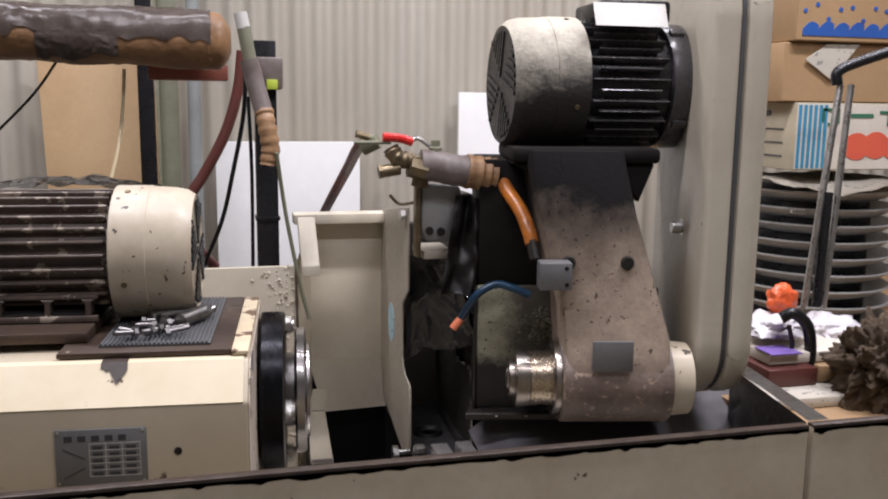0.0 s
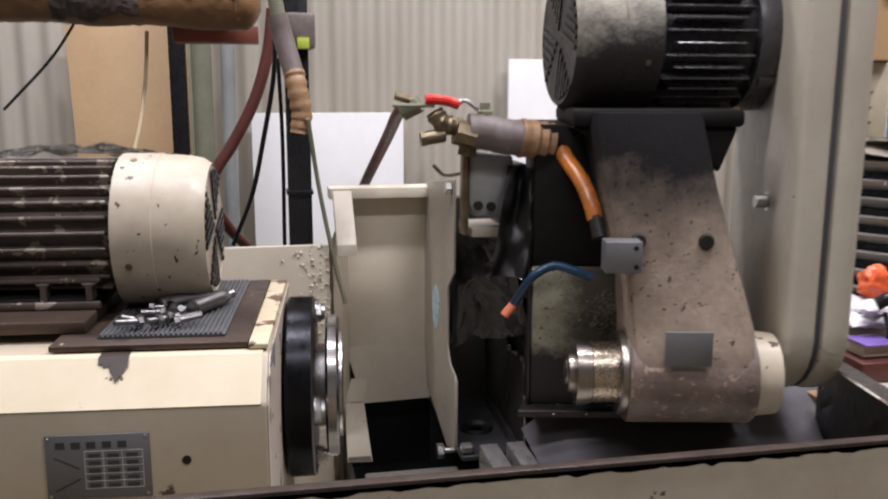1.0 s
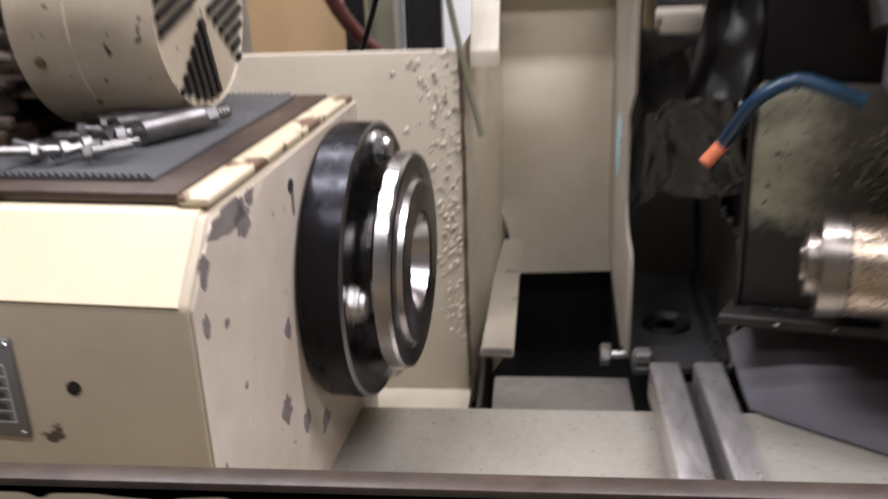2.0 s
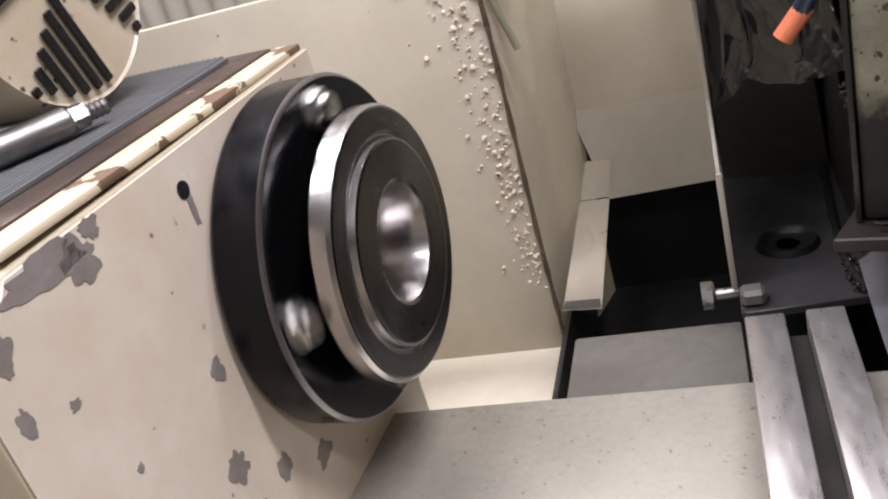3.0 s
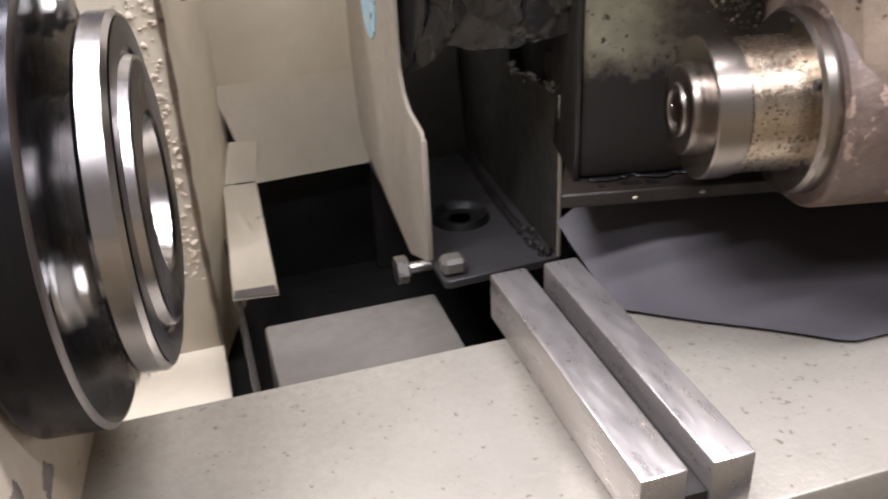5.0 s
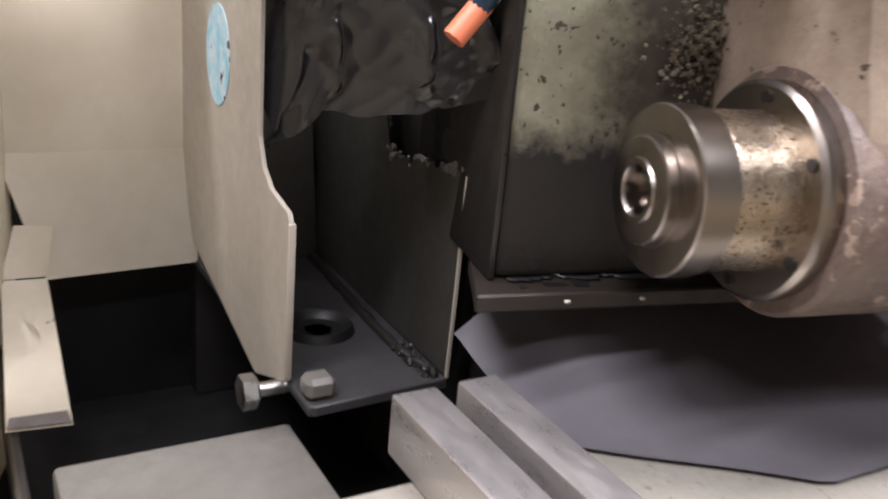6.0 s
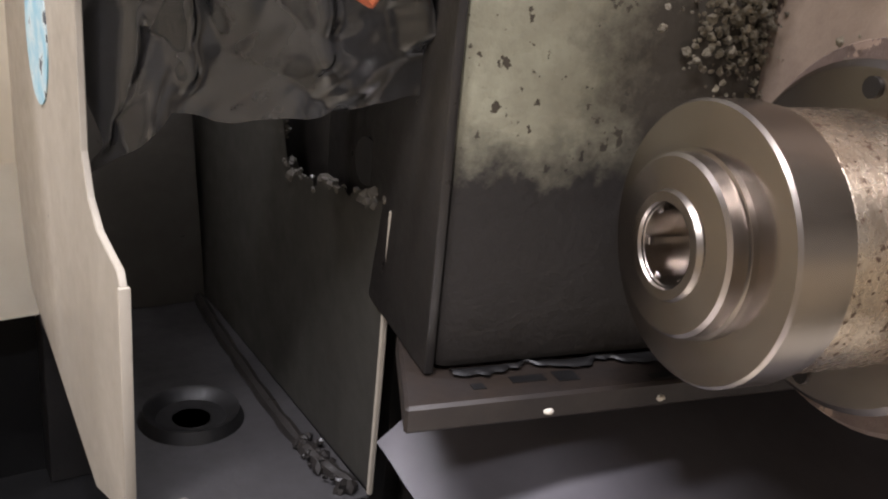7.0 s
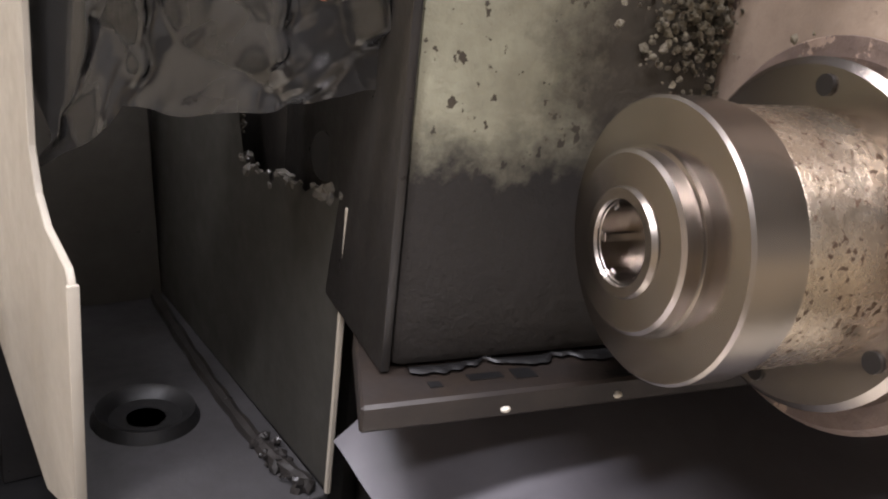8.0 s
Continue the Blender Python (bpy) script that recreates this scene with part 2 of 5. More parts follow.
M["wrap"] = material("brown_wrapping_paper", (0.34, 0.185, 0.085), (0.13, 0.07, 0.035), 0.45, blotch=6, amount=0.7, grain=22, bump=0.5, bump_dist=0.01)
M["film"] = material("grey_plastic_film", (0.22, 0.18, 0.155), (0.085, 0.06, 0.05), 0.22, blotch=7, amount=0.7, grain=18, bump=0.5, bump_dist=0.006)
M["plate"] = material("engraved_grey_nameplate", (0.24, 0.24, 0.245), (0.17, 0.17, 0.17), 0.4, metal=0.5)
M["plate_ink"] = material("nameplate_print", (0.05, 0.05, 0.055), (0.04, 0.04, 0.04), 0.5)
M["blue_sticker"] = material("flaking_blue_sticker", (0.16, 0.46, 0.60), (0.60, 0.70, 0.70), 0.4, blotch=60, amount=0.3, chips=(0.06, 0.07, 0.08), chip_at=0.62, chip_scale=60)
# Grey-green, darkening along +x and downwards, with broken borders.
M["green_casting"] = darken_toward(darken_toward(material("mossy_green_grey_casting", (0.31, 0.30, 0.215), (0.17, 0.155, 0.11), 0.45, blotch=12, amount=0.4, chips=(0.07, 0.06, 0.042), chip_at=0.64, chip_scale=60, bump=0.6, grain=120, spots=((0.06, 0.05, 0.036), 170, 0.65)),
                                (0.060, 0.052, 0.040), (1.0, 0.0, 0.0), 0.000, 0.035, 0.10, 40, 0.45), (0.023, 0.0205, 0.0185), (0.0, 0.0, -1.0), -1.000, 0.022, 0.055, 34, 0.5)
M["green_casting"].node_tree.nodes["Principled BSDF"].inputs["Specular IOR Level"].default_value = 0.25
M["concrete"] = material("concrete_floor", (0.22, 0.21, 0.19), (0.14, 0.13, 0.12), 0.7, blotch=2)
M["plaster"] = material("grey_workshop_wall", (0.42, 0.40, 0.36), (0.34, 0.32, 0.28), 0.7, blotch=1.5)
M["cord"] = material("cream_cord", (0.75, 0.62, 0.40), (0.6, 0.5, 0.3), 0.6)
M["orangebag"] = material("orange_plastic_bag", (0.85, 0.16, 0.05), (0.7, 0.1, 0.03), 0.3)
M["whitebag"] = material("white_plastic_bag", (0.75, 0.73, 0.74), (0.6, 0.57, 0.6), 0.3)
M["purple"] = material("purple_print", (0.22, 0.14, 0.48), (0.2, 0.12, 0.4), 0.4)
M["scrap"] = material("rusty_swarf", (0.14, 0.09, 0.045), (0.035, 0.025, 0.018), 0.7, blotch=25, amount=0.8, grain=90, bump=0.8, bump_dist=0.01)
M["crust"] = material("caked_grease", (0.30, 0.26, 0.18), (0.06, 0.05, 0.035), 0.4, blotch=60, amount=0.6, grain=140, bump=0.9, bump_dist=0.006)
M["whitecap"] = material("white_hose_cap", (0.7, 0.69, 0.66), (0.5, 0.48, 0.44), 0.4)
M["yellowgreen"] = material("yellow_green_tape", (0.55, 0.65, 0.08), (0.4, 0.5, 0.06), 0.4)
M["glow"], gt, gb = nodes_of("lamp_glow")
gb.inputs["Emission Color"].default_value = (1.0, 0.94, 0.86, 1)
gb.inputs["Emission Strength"].default_value = 3.0


# ---- mesh helpers ----
def thing(name, label, category, m=None, group="", kind=""):
    ob = new(name)
    ob.empty_display_size = 0.05
    if m is not None:
        ob.matrix_basis = m
    return tagged(ob, label, category, group, kind)


def finish(bm, name, mat, smooth=35):
    me = bpy.data.meshes.new(name)
    bmesh.ops.recalc_face_normals(bm, faces=bm.faces)
    bm.to_mesh(me)
    bm.free()
    me.materials.append(mat)
    if smooth:
        me.polygons.foreach_set("use_smooth", [True] * len(me.polygons))
        me.set_sharp_from_angle(angle=radians(smooth))
    return me


def part(name, bm, mat, parent, label="", m=None, smooth=35):
    ob = new(name, finish(bm, name, mat, smooth))
    ob.parent = parent
    if m is not None:
        ob.matrix_basis = m
    return tagged(ob, label)


def solo(name, bm, mat, label, category, m=None, group="", kind="", smooth=35):
    ob = new(name, finish(bm, name, mat, smooth))
    if m is not None:
        ob.matrix_basis = m
    return tagged(ob, label, category, group, kind)


def box(x0, x1, y0, y1, z0, z1, bevel=0.0, seg=2, bm=None, m=None):
    bm = bm or bmesh.new()
    b2 = bmesh.new()
    bmesh.ops.create_cube(b2, size=1)
    for v in b2.verts:
        v.co = Vector(((x0 + x1) / 2 + v.co.x * (x1 - x0), (y0 + y1) / 2 + v.co.y * (y1 - y0), (z0 + z1) / 2 + v.co.z * (z1 - z0)))
    if bevel:
        bmesh.ops.bevel(b2, geom=b2.edges[:], offset=bevel, segments=seg, profile=0.5, affect="EDGES")
    return join(bm, b2, m)


def join(bm, b2, m=None):
    if m is not None:
        b2.transform(m)
    me = bpy.data.meshes.new("tmp")
    b2.to_mesh(me)
    b2.free()
    bm.from_mesh(me)
    bpy.data.meshes.remove(me)
    return bm


def lathe(profile, seg=48, axis="x", bm=None, m=None, closed=False):
    """Turns (along, radius) pairs round the axis."""
    b2 = bmesh.new()
    rings = []
    for a, r in profile:
        ring = []
        for k in range(seg):
            th = 2 * math.pi * k / seg
            c, s = r * math.cos(th), r * math.sin(th)
            ring.append(b2.verts.new({"x": (a, c, s), "y": (c, a, s), "z": (c, s, a)}[axis]))
        rings.append(ring)
    for r0, r1 in zip(rings, rings[1:]):
        for k in range(seg):
            b2.faces.new((r0[k], r0[(k + 1) % seg], r1[(k + 1) % seg], r1[k]))
    if not closed:
        b2.faces.new(rings[0])
        b2.faces.new(rings[-1])
    return join(bm or bmesh.new(), b2, m)


def prism(poly, a0, a1, axis="y", bevel=0.0, seg=2, bm=None, m=None):
    """A polygon in the plane across the axis, drawn out from a0 to a1. For y: (x, z); for x: (y, z); for z: (x, y)."""
    b2 = bmesh.new()

    def place(p, a):
        return {"y": (p[0], a, p[1]), "x": (a, p[0], p[1]), "z": (p[0], p[1], a)}[axis]
    f = [b2.verts.new(place(p, a0)) for p in poly]
    g = [b2.verts.new(place(p, a1)) for p in poly]
    n = len(poly)
    b2.faces.new(f)
    b2.faces.new(g[::-1])
    for k in range(n):
        b2.faces.new((f[k], g[k], g[(k + 1) % n], f[(k + 1) % n]))
    bmesh.ops.recalc_face_normals(b2, faces=b2.faces)
    if bevel:
        bmesh.ops.bevel(b2, geom=b2.edges[:], offset=bevel, segments=seg, profile=0.5, affect="EDGES")
    return join(bm or bmesh.new(), b2, m)


def smooth_path(pts, n=8):
    out = []
    p = [Vector(q) for q in pts]
    p = [p[0] * 2 - p[1]] + p + [p[-1] * 2 - p[-2]]
    for i in range(1, len(p) - 2):
        for k in range(n):
            t = k / n
            a, b, c, d = p[i - 1], p[i], p[i + 1], p[i + 2]
            out.append(0.5 * ((2 * b) + (c - a) * t + (2 * a - 5 * b + 4 * c - d) * t * t + (3 * b - a - 3 * c + d) * t ** 3))
    out.append(p[-2])
    return out


def tube(pts, r, seg=12, n=8, bm=None, straight=False, r1=None, wobble=0.0):
    b2 = bmesh.new()
    path = [Vector(q) for q in pts] if straight else smooth_path(pts, n)
    rings, side = [], None
    for i, p in enumerate(path):
        d = (path[min(i + 1, len(path) - 1)] - path[max(i - 1, 0)]).normalized()
        if side is None:
            side = d.orthogonal().normalized()
        side = (side - d * side.dot(d)).normalized()
        up = d.cross(side)
        rr = r if r1 is None else r + (r1 - r) * i / (len(path) - 1)
        rr *= 1 + wobble * math.sin(i * 2.1)
        rings.append([b2.verts.new(p + rr * (math.cos(2 * math.pi * k / seg) * side + math.sin(2 * math.pi * k / seg) * up)) for k in range(seg)])
    for a, b in zip(rings, rings[1:]):
        for k in range(seg):
            b2.faces.new((a[k], a[(k + 1) % seg], b[(k + 1) % seg], b[k]))
    b2.faces.new(rings[0])
    b2.faces.new(rings[-1])
    return join(bm or bmesh.new(), b2)


def rod(a, b, r, seg=14, bm=None, r1=None):
    return tube([a, b], r, seg, straight=True, bm=bm, r1=r1)


def sheet(fn, nu, nv, thick=0.0):
    """A sheet through fn(u, v), u and v from 0 to 1, made solid by its thickness."""
    bm = bmesh.new()
    g = [[bm.verts.new(fn(i / nu, j / nv)) for j in range(nv + 1)] for i in range(nu + 1)]
    for i in range(nu):
        for j in range(nv):
            bm.faces.new((g[i][j], g[i + 1][j], g[i + 1][j + 1], g[i][j + 1]))
    if thick:
        bmesh.ops.solidify(bm, geom=bm.faces[:], thickness=thick)
    return bm


def slab(a, b, c, d, thick):
    """A flat sheet through four corners."""
    return sheet(lambda u, v: Vector(a).lerp(Vector(b), u).lerp(Vector(d).lerp(Vector(c), u), v), 6, 6, thick)


def hexbolt(r, h, axis="x", m=None, bm=None):
    return lathe([(0, r), (h * 0.85, r), (h, r * 0.85)], 6, axis, bm=bm, m=m)


# ---- the large structure ----
ZT = 0.803          # top of the table slab
solo("floor", box(-4, 4.5, -4, 2.2, -0.1, 0.0), M["concrete"], "grey concrete workshop floor", "floor", kind="structure")
solo("wall_south", box(-4, 4.5, -4.1, -4, 0, 3.8), M["plaster"], "plain grey workshop wall behind the viewer", "wall", kind="structure")
solo("wall_west", box(-4.1, -4, -4.1, 2.2, 0, 3.8), M["plaster"], "plain grey workshop side wall", "wall", kind="structure")
solo("wall_east", box(4.5, 4.6, -4.1, 2.2, 0, 3.8), M["plaster"], "plain grey workshop side wall", "wall", kind="structure")
solo("ceiling", box(-4, 4.5, -4, 2.2, 3.6, 3.7), M["plaster"], "plain workshop ceiling", "ceiling", kind="structure")


def corrugated():
    """Rounded ribs, 76 mm apart, with a lap joint every tenth rib."""
    bm = bmesh.new()
    pitch, n = 0.076, 8
    lo, hi = [], []
    for k in range(92 * n):
        x = -2.9 + k * pitch / n
        w = math.sin(2 * math.pi * k / n)
        y = 1.965 - 0.009 * math.copysign(abs(w) ** 0.6, w) - 0.0015 * (k // n % 10 == 0)
        lo.append(bm.verts.new((x, y, 0.0)))
        hi.append(bm.verts.new((x, y, 3.6)))
    for k in range(len(lo) - 1):
        bm.faces.new((lo[k], lo[k + 1], hi[k + 1], hi[k]))
    return bm


solo("wall_north_backing", box(-4, 4.5, 2.0, 2.1, 0, 3.6), M["plaster"], "plain wall behind the ribbed sheet", "wall", kind="structure")
solo("wall_north", corrugated(), M["corr"], "ribbed galvanised sheet wall, dusty", "wall", kind="structure", smooth=60)
for lx, ly, lz, power in LAMPS:
    lt = thing("ceiling_light", "assumed white ceiling tube light fitting, out of view", "light", pose(lx, ly, lz), "ceiling lights")
    part("housing", box(-0.64, 0.64, -0.1, 0.1, 0.0, 3.6 - lz, 0.01), M["white"], lt)

# ---- the machine bed ----
bed = thing("machine_bed", "cream-painted grinding machine bed with chipped dark-edged front wall", "machine")


def bed_wall(x0, x1, name):
    prof = [(-0.228, 0.0), (-0.228, 1.006), (-0.225, 1.0105), (-0.216, 1.0105), (-0.214, 1.006), (-0.214, 0.0)]
    part(name, prism(prof, x0, x1, "x", 0.002, 1), M["cream_old"], bed)


bed_wall(-1.4, 0.703, "front_wall")
bed_wall(0.711, 1.9, "front_wall")


def worn_band(x0, x1, seed):
    """Bare dark edge whose lower border is ragged where the paint has come off."""
    def fn(u, v):
        x = x0 + (x1 - x0) * u
        low = 1.0035 - 0.004 * abs(noise.noise(Vector((x * 22, seed, 0)))) - 0.007 * max(0, noise.noise(Vector((x * 60, seed, 2)))) ** 1.5
        return (x, -0.2286, low + (1.0075 - low) * v)
    return sheet(fn, int((x1 - x0) * 260), 2, 0.0006)


for x0, x1 in ((-1.4, 0.703), (0.711, 1.9)):
    part("worn_edge", worn_band(x0, x1, x0), M["bare_edge"], bed, "dark bare edge with ragged paint border", smooth=0)
    part("rim", box(x0, x1, -0.2288, -0.2130, 1.0068, 1.0126, 0.0012), M["rim"], bed, "worn rim of the splash wall")
part("sump_floor", box(-1.4, 1.9, -0.216, 1.0, 0.55, 0.6), M["pit"], bed, "near-black sump floor with its shade in the colour")
part("table", box(-0.5, 0.78, -0.02, 0.205, 0.70, ZT, 0.003), M["cast"], bed, "bare scraped cast iron table")
part("table_foot", box(-0.5, 0.78, 0.0, 0.19, 0.6, 0.70), M["oily"], bed)
part("rail", box(0.241, 0.272, -0.016, 0.236, ZT + 0.0005, 0.845, 0.002), M["rail"], bed, "bright ground steel rail")
part("rail", box(0.288, 0.317, -0.016, 0.237, ZT + 0.0005, 0.845, 0.002), M["rail"], bed, "bright ground steel rail")
part("rail_base", box(0.2725, 0.2875, -0.014, 0.234, ZT + 0.0005, 0.822), M["oily"], bed)


def soft_cover(u, v):
    """Dark cover that falls from under the wheelhead on to the table and laps over it further along."""
    x = 0.343 + 0.591 * u
    lap = 0.205 - 0.105 * min(1.0, max(0.0, (x - 0.345) / 0.14)) + 0.006 * noise.noise(Vector((x * 12, 0, 0)))
    y = 0.335 + (lap - 0.335) * v
    top = 0.826 + 0.046 * min(1.0, u * 9)
    z = 0.8065 + (top - 0.8065) * (1 - v) ** 1.7 + 0.003 * (1 - v) * noise.noise(Vector((x * 9, v * 4, 4)))
    return (x, y, z)


part("tray_cover", sheet(soft_cover, 48, 28), M["dark_sheet"], bed, "dull dark sheet falling to the table", smooth=60)
part("pit_ledge", box(0.065, 0.2385, 0.2055, 0.40, 0.62, 0.735, 0.004), M["ledge"], bed, "dull painted ledge inside the sump")
part("tray_end", slab((0.708, -0.214, 1.012), (0.880, 0.257, 0.947), (0.880, 0.257, 0.70), (0.708, -0.214, 0.70), 0.006), M["oily"], bed, "oily dark end wall of the tray")
part("tray_end_rim", slab((0.712, -0.213, 1.0135), (0.884, 0.257, 0.9485), (0.915, 0.25, 0.9485), (0.748, -0.213, 1.0135), 0.002), M["ledge"], bed, "worn grey rim of the tray end")

part("back_panel", box(0.060, 0.30, 0.7205, 0.726, 0.868, 1.2045, 0.001), M["cream_lit"], bed, "cream upright sheet behind the chute")
# Wall added to close the opening with black in place of shade.
part("sump_wall", box(0.060, 0.30, 0.728, 0.738, 0.6, 0.866), M["pit"], bed, "near-black sump wall added behind the dark opening")
part("sump_divider", box(0.044, 0.050, 0.206, 0.70, 0.6, 0.716, 0.001), M["oily"], bed, "dark divider in the sump")
part("back_flange", box(0.030, 0.26, 0.676, 0.730, 1.2055, 1.228, 0.002), M["cream_lit"], bed)
part("side_return", slab((0.021, 0.5525, 1.136), (0.070, 0.722, 1.204), (0.070, 0.722, 0.60), (0.021, 0.5525, 0.60), 0.004), M["cream_lit"], bed, "cream side sheet slanting to the back panel")
part("rear_panel", box(-0.75, 0.020, 0.540, 0.552, 0.6, 1.137, 0.002), M["cream_clean"], bed, "cream sheet panel with spots of dried grout")
part("low_shelf", box(-0.5, 0.022, 0.30, 0.540, 0.615, 0.632), M["cream_lit"], bed)


part("chute", slab((0.060, 0.7185, 0.880), (0.30, 0.7185, 0.880), (0.30, 0.690, 0.766), (0.094, 0.681, 0.764), 0.003), M["cream_lit"], bed, "bent cream sheet chute over the sump")
part("gutter", slab((0.055, 0.676, 0.7690), (0.0945, 0.676, 0.7680), (0.0882, 0.472, 0.7235), (0.0411, 0.481, 0.7215), 0.003), M["cream_lit"], bed, "narrow cream gutter with a scuffed end")
part("gutter_tab", slab((0.070, 0.700, 0.815), (0.104, 0.690, 0.815), (0.0945, 0.677, 0.7690), (0.055, 0.677, 0.7700), 0.002), M["cream_lit"], bed)
part("bare_end", slab((0.0445, 0.4935, 0.7265), (0.086, 0.4865, 0.7290), (0.0878, 0.4722, 0.7260), (0.0416, 0.4812, 0.7240), 0.0006), M["bare_patch"], bed, "bare scuffed gutter end")
part("hopper_wall", box(0.10, 0.235, 0.405, 0.415, 0.6, 0.70), M["shadow_plate"], bed)

# ---- headstock ----
HF = pose(-0.03, 0.165, 0, 0, 0, -5)
hs = thing("headstock", "cream workhead box with chipped paint, ribbed mat and grey nameplate", "machine", HF)
prof = [(-0.305, 0.66), (-0.305, 1.076), (-0.262, 1.124), (0.098, 1.130), (0.098, 0.66)]
part("body", prism(prof, -0.75, -0.0450, "x", 0.004, 2), M["cream_plain"], hs)
part("end_face", prism([(p[0] * 0.992, p[1] - 0.002) for p in prof], -0.0449, -0.0432, "x", 0.0005, 1), M["cream_chip"], hs, "end face with chipped and patched paint")
part("top_band", prism([(-0.3060, 1.0772), (-0.2630, 1.1252), (-0.2510, 1.1268), (-0.2510, 1.120), (-0.262, 1.118), (-0.302, 1.0735)], -0.74, -0.052, "x"), M["pale_edge"], hs, "pale yellow sloping edge")
part("edge_strip", box(-0.070, -0.046, -0.255, 0.094, 1.128, 1.1345, 0.002), M["worn_strip"], hs, "pale brushed paint strip with chips")
part("top_plate", box(-0.30, -0.0705, -0.25, 0.09, 1.128, 1.136, 0.002), M["brownpaint"], hs, "worn brown steel top plate")


rm = part("ribbed_mat", box(-0.25, -0.10, -0.225, 0.07, 1.1365, 1.139), M["mat"], hs, "grey ribbed rubber mat")
rib_me = finish(prism([(0, 1.139), (0.0012, 1.1417), (0.0030, 1.1417), (0.0042, 1.139)], -0.225, 0.07, "y"), "rib", M["mat"], 0)
for k in range(25):
    rb = new("rib", rib_me)
    rb.parent = rm
    rb.location = (-0.249 + k * 0.0059, 0, 0)
part("motor_plinth", box(-0.72, -0.27, -0.20, 0.13, 1.1365, 1.152, 0.003), M["brownpaint"], hs)
np_ = part("nameplate", box(-0.293, -0.178, -0.3085, -0.3052, 0.972, 1.049, 0.0008), M["plate"], hs, "grey metal nameplate with a table of worn print")
for k in range(5):
    part("print_block", box(-0.281 + k * 0.017, -0.271 + k * 0.017, -0.3095, -0.3086, 1.033, 1.041), M["plate_ink"], np_, smooth=0)
for r in range(5):
    for c in range(3):
        part("print_bar", box(-0.246 + c * 0.021, -0.233 + c * 0.021, -0.3095, -0.3086, 1.022 - r * 0.009, 1.0262 - r * 0.009), M["plate_ink"], np_, smooth=0)
for k, (za, zb) in enumerate(((1.022, 1.008), (0.982, 0.996))):
    part("print_line", prism([(-0.283, za), (-0.283, za + 0.0016), (-0.256, zb + 0.0016), (-0.256, zb)], -0.3095, -0.3086, "y"), M["plate_ink"], np_, smooth=0)
for x in (-0.289, -0.182):
    for z in (0.976, 1.045):
        part("rivet", lathe([(-0.3102, 0.0008), (-0.3098, 0.0018), (-0.3086, 0.0022)], 10, "y", m=Matrix.Translation((x, 0, z))), M["zinc"], np_)
for z in (1.0295, 1.0205, 1.0115, 1.0025, 0.9935, 0.9845):
    part("grid_line", box(-0.250, -0.186, -0.3092, -0.3086, z - 0.0003, z + 0.0003), M["whitecap"], np_, smooth=0)
for x in (-0.250, -0.2295, -0.2085, -0.186):
    part("grid_line", box(x - 0.0003, x + 0.0003, -0.3092, -0.3086, 0.9845, 1.0295), M["whitecap"], np_, smooth=0)
part("screw_hole", lathe([(-0.3065, 0.0052), (-0.300, 0.0052)], 20, "y", m=Matrix.Translation((-0.138, 0, 1.013))), M["black"], hs)
part("screw_hole", lathe([(-0.0460, 0.006), (-0.0425, 0.006)], 20, "x", m=Matrix.Translation((0, -0.112, 1.100))), M["black"], hs)

def flake(y, z, ry, rz, seed, n=34):
    """A bare patch on the end face where the paint has come off, with a broken outline."""
    bm = bmesh.new()
    ring = []
    for k in range(n):
        a = 2 * math.pi * k / n
        r = 1 + 0.55 * noise.noise(Vector((math.cos(a) * 1.6 + seed, math.sin(a) * 1.6, seed))) + 0.25 * noise.noise(Vector((math.cos(a) * 5, math.sin(a) * 5 + seed, 0)))
        ring.append((y + ry * r * math.cos(a), z + rz * r * math.sin(a)))
    return prism(ring, -0.0434, -0.0427, "x", bm=bm)


for y, z, ry, rz, seed in ((-0.236, 1.113, 0.030, 0.009, 1.0), (-0.212, 1.106, 0.014, 0.013, 2.3), (-0.196, 1.118, 0.008, 0.006, 3.1), (-0.151, 0.988, 0.006, 0.008, 4.4), (-0.281, 1.092, 0.007, 0.010, 5.2),
                           (-0.288, 1.056, 0.005, 0.008, 6.9), (-0.258, 1.044, 0.004, 0.003, 7.7), (-0.170, 0.923, 0.010, 0.012, 8.6), (-0.128, 0.886, 0.007, 0.010, 9.5), (-0.082, 0.857, 0.012, 0.009, 10.1),
                           (-0.29, 0.93, 0.006, 0.018, 11.3), (-0.292, 0.86, 0.008, 0.03, 12.8), (-0.110, 1.088, 0.0035, 0.014, 13.0), (-0.20, 0.87, 0.009, 0.013, 14.2), (-0.24, 0.985, 0.0025, 0.003, 15.0)):
    part("paint_chip", flake(y, z, ry, rz, seed), M["bare_patch"], hs, "bare grey patch in the paint", smooth=0)

# ---- spinning faceplate ----
SPZ = 0.992
spindle = thing("faceplate", "black turned faceplate carrying a bright ground steel ring", "machine part", HF @ pose(0, 0, SPZ))
part("disc", lathe([(-0.041, 0.120), (-0.039, 0.132), (-0.036, 0.1335), (-0.0025, 0.1335), (-0.0005, 0.1312), (0.0, 0.1300), (0.0005, 0.1), (0.0, 0.05), (-0.036, 0.05)], 96), M["blackdisc"], spindle, "black turned steel disc with a polished rim", smooth=18)
part("polished_edge", lathe([(-0.0028, 0.1336), (-0.0024, 0.1339), (-0.0003, 0.1316), (0.0002, 0.1304)], 96, closed=True), M["steel_dark"], spindle, "thin polished edge")
part("hub", lathe([(0.0, 0.052), (0.0, 0.062), (0.014, 0.062), (0.0155, 0.060), (0.0155, 0.05)], 64, closed=True), M["steel_dark"], spindle, smooth=18)
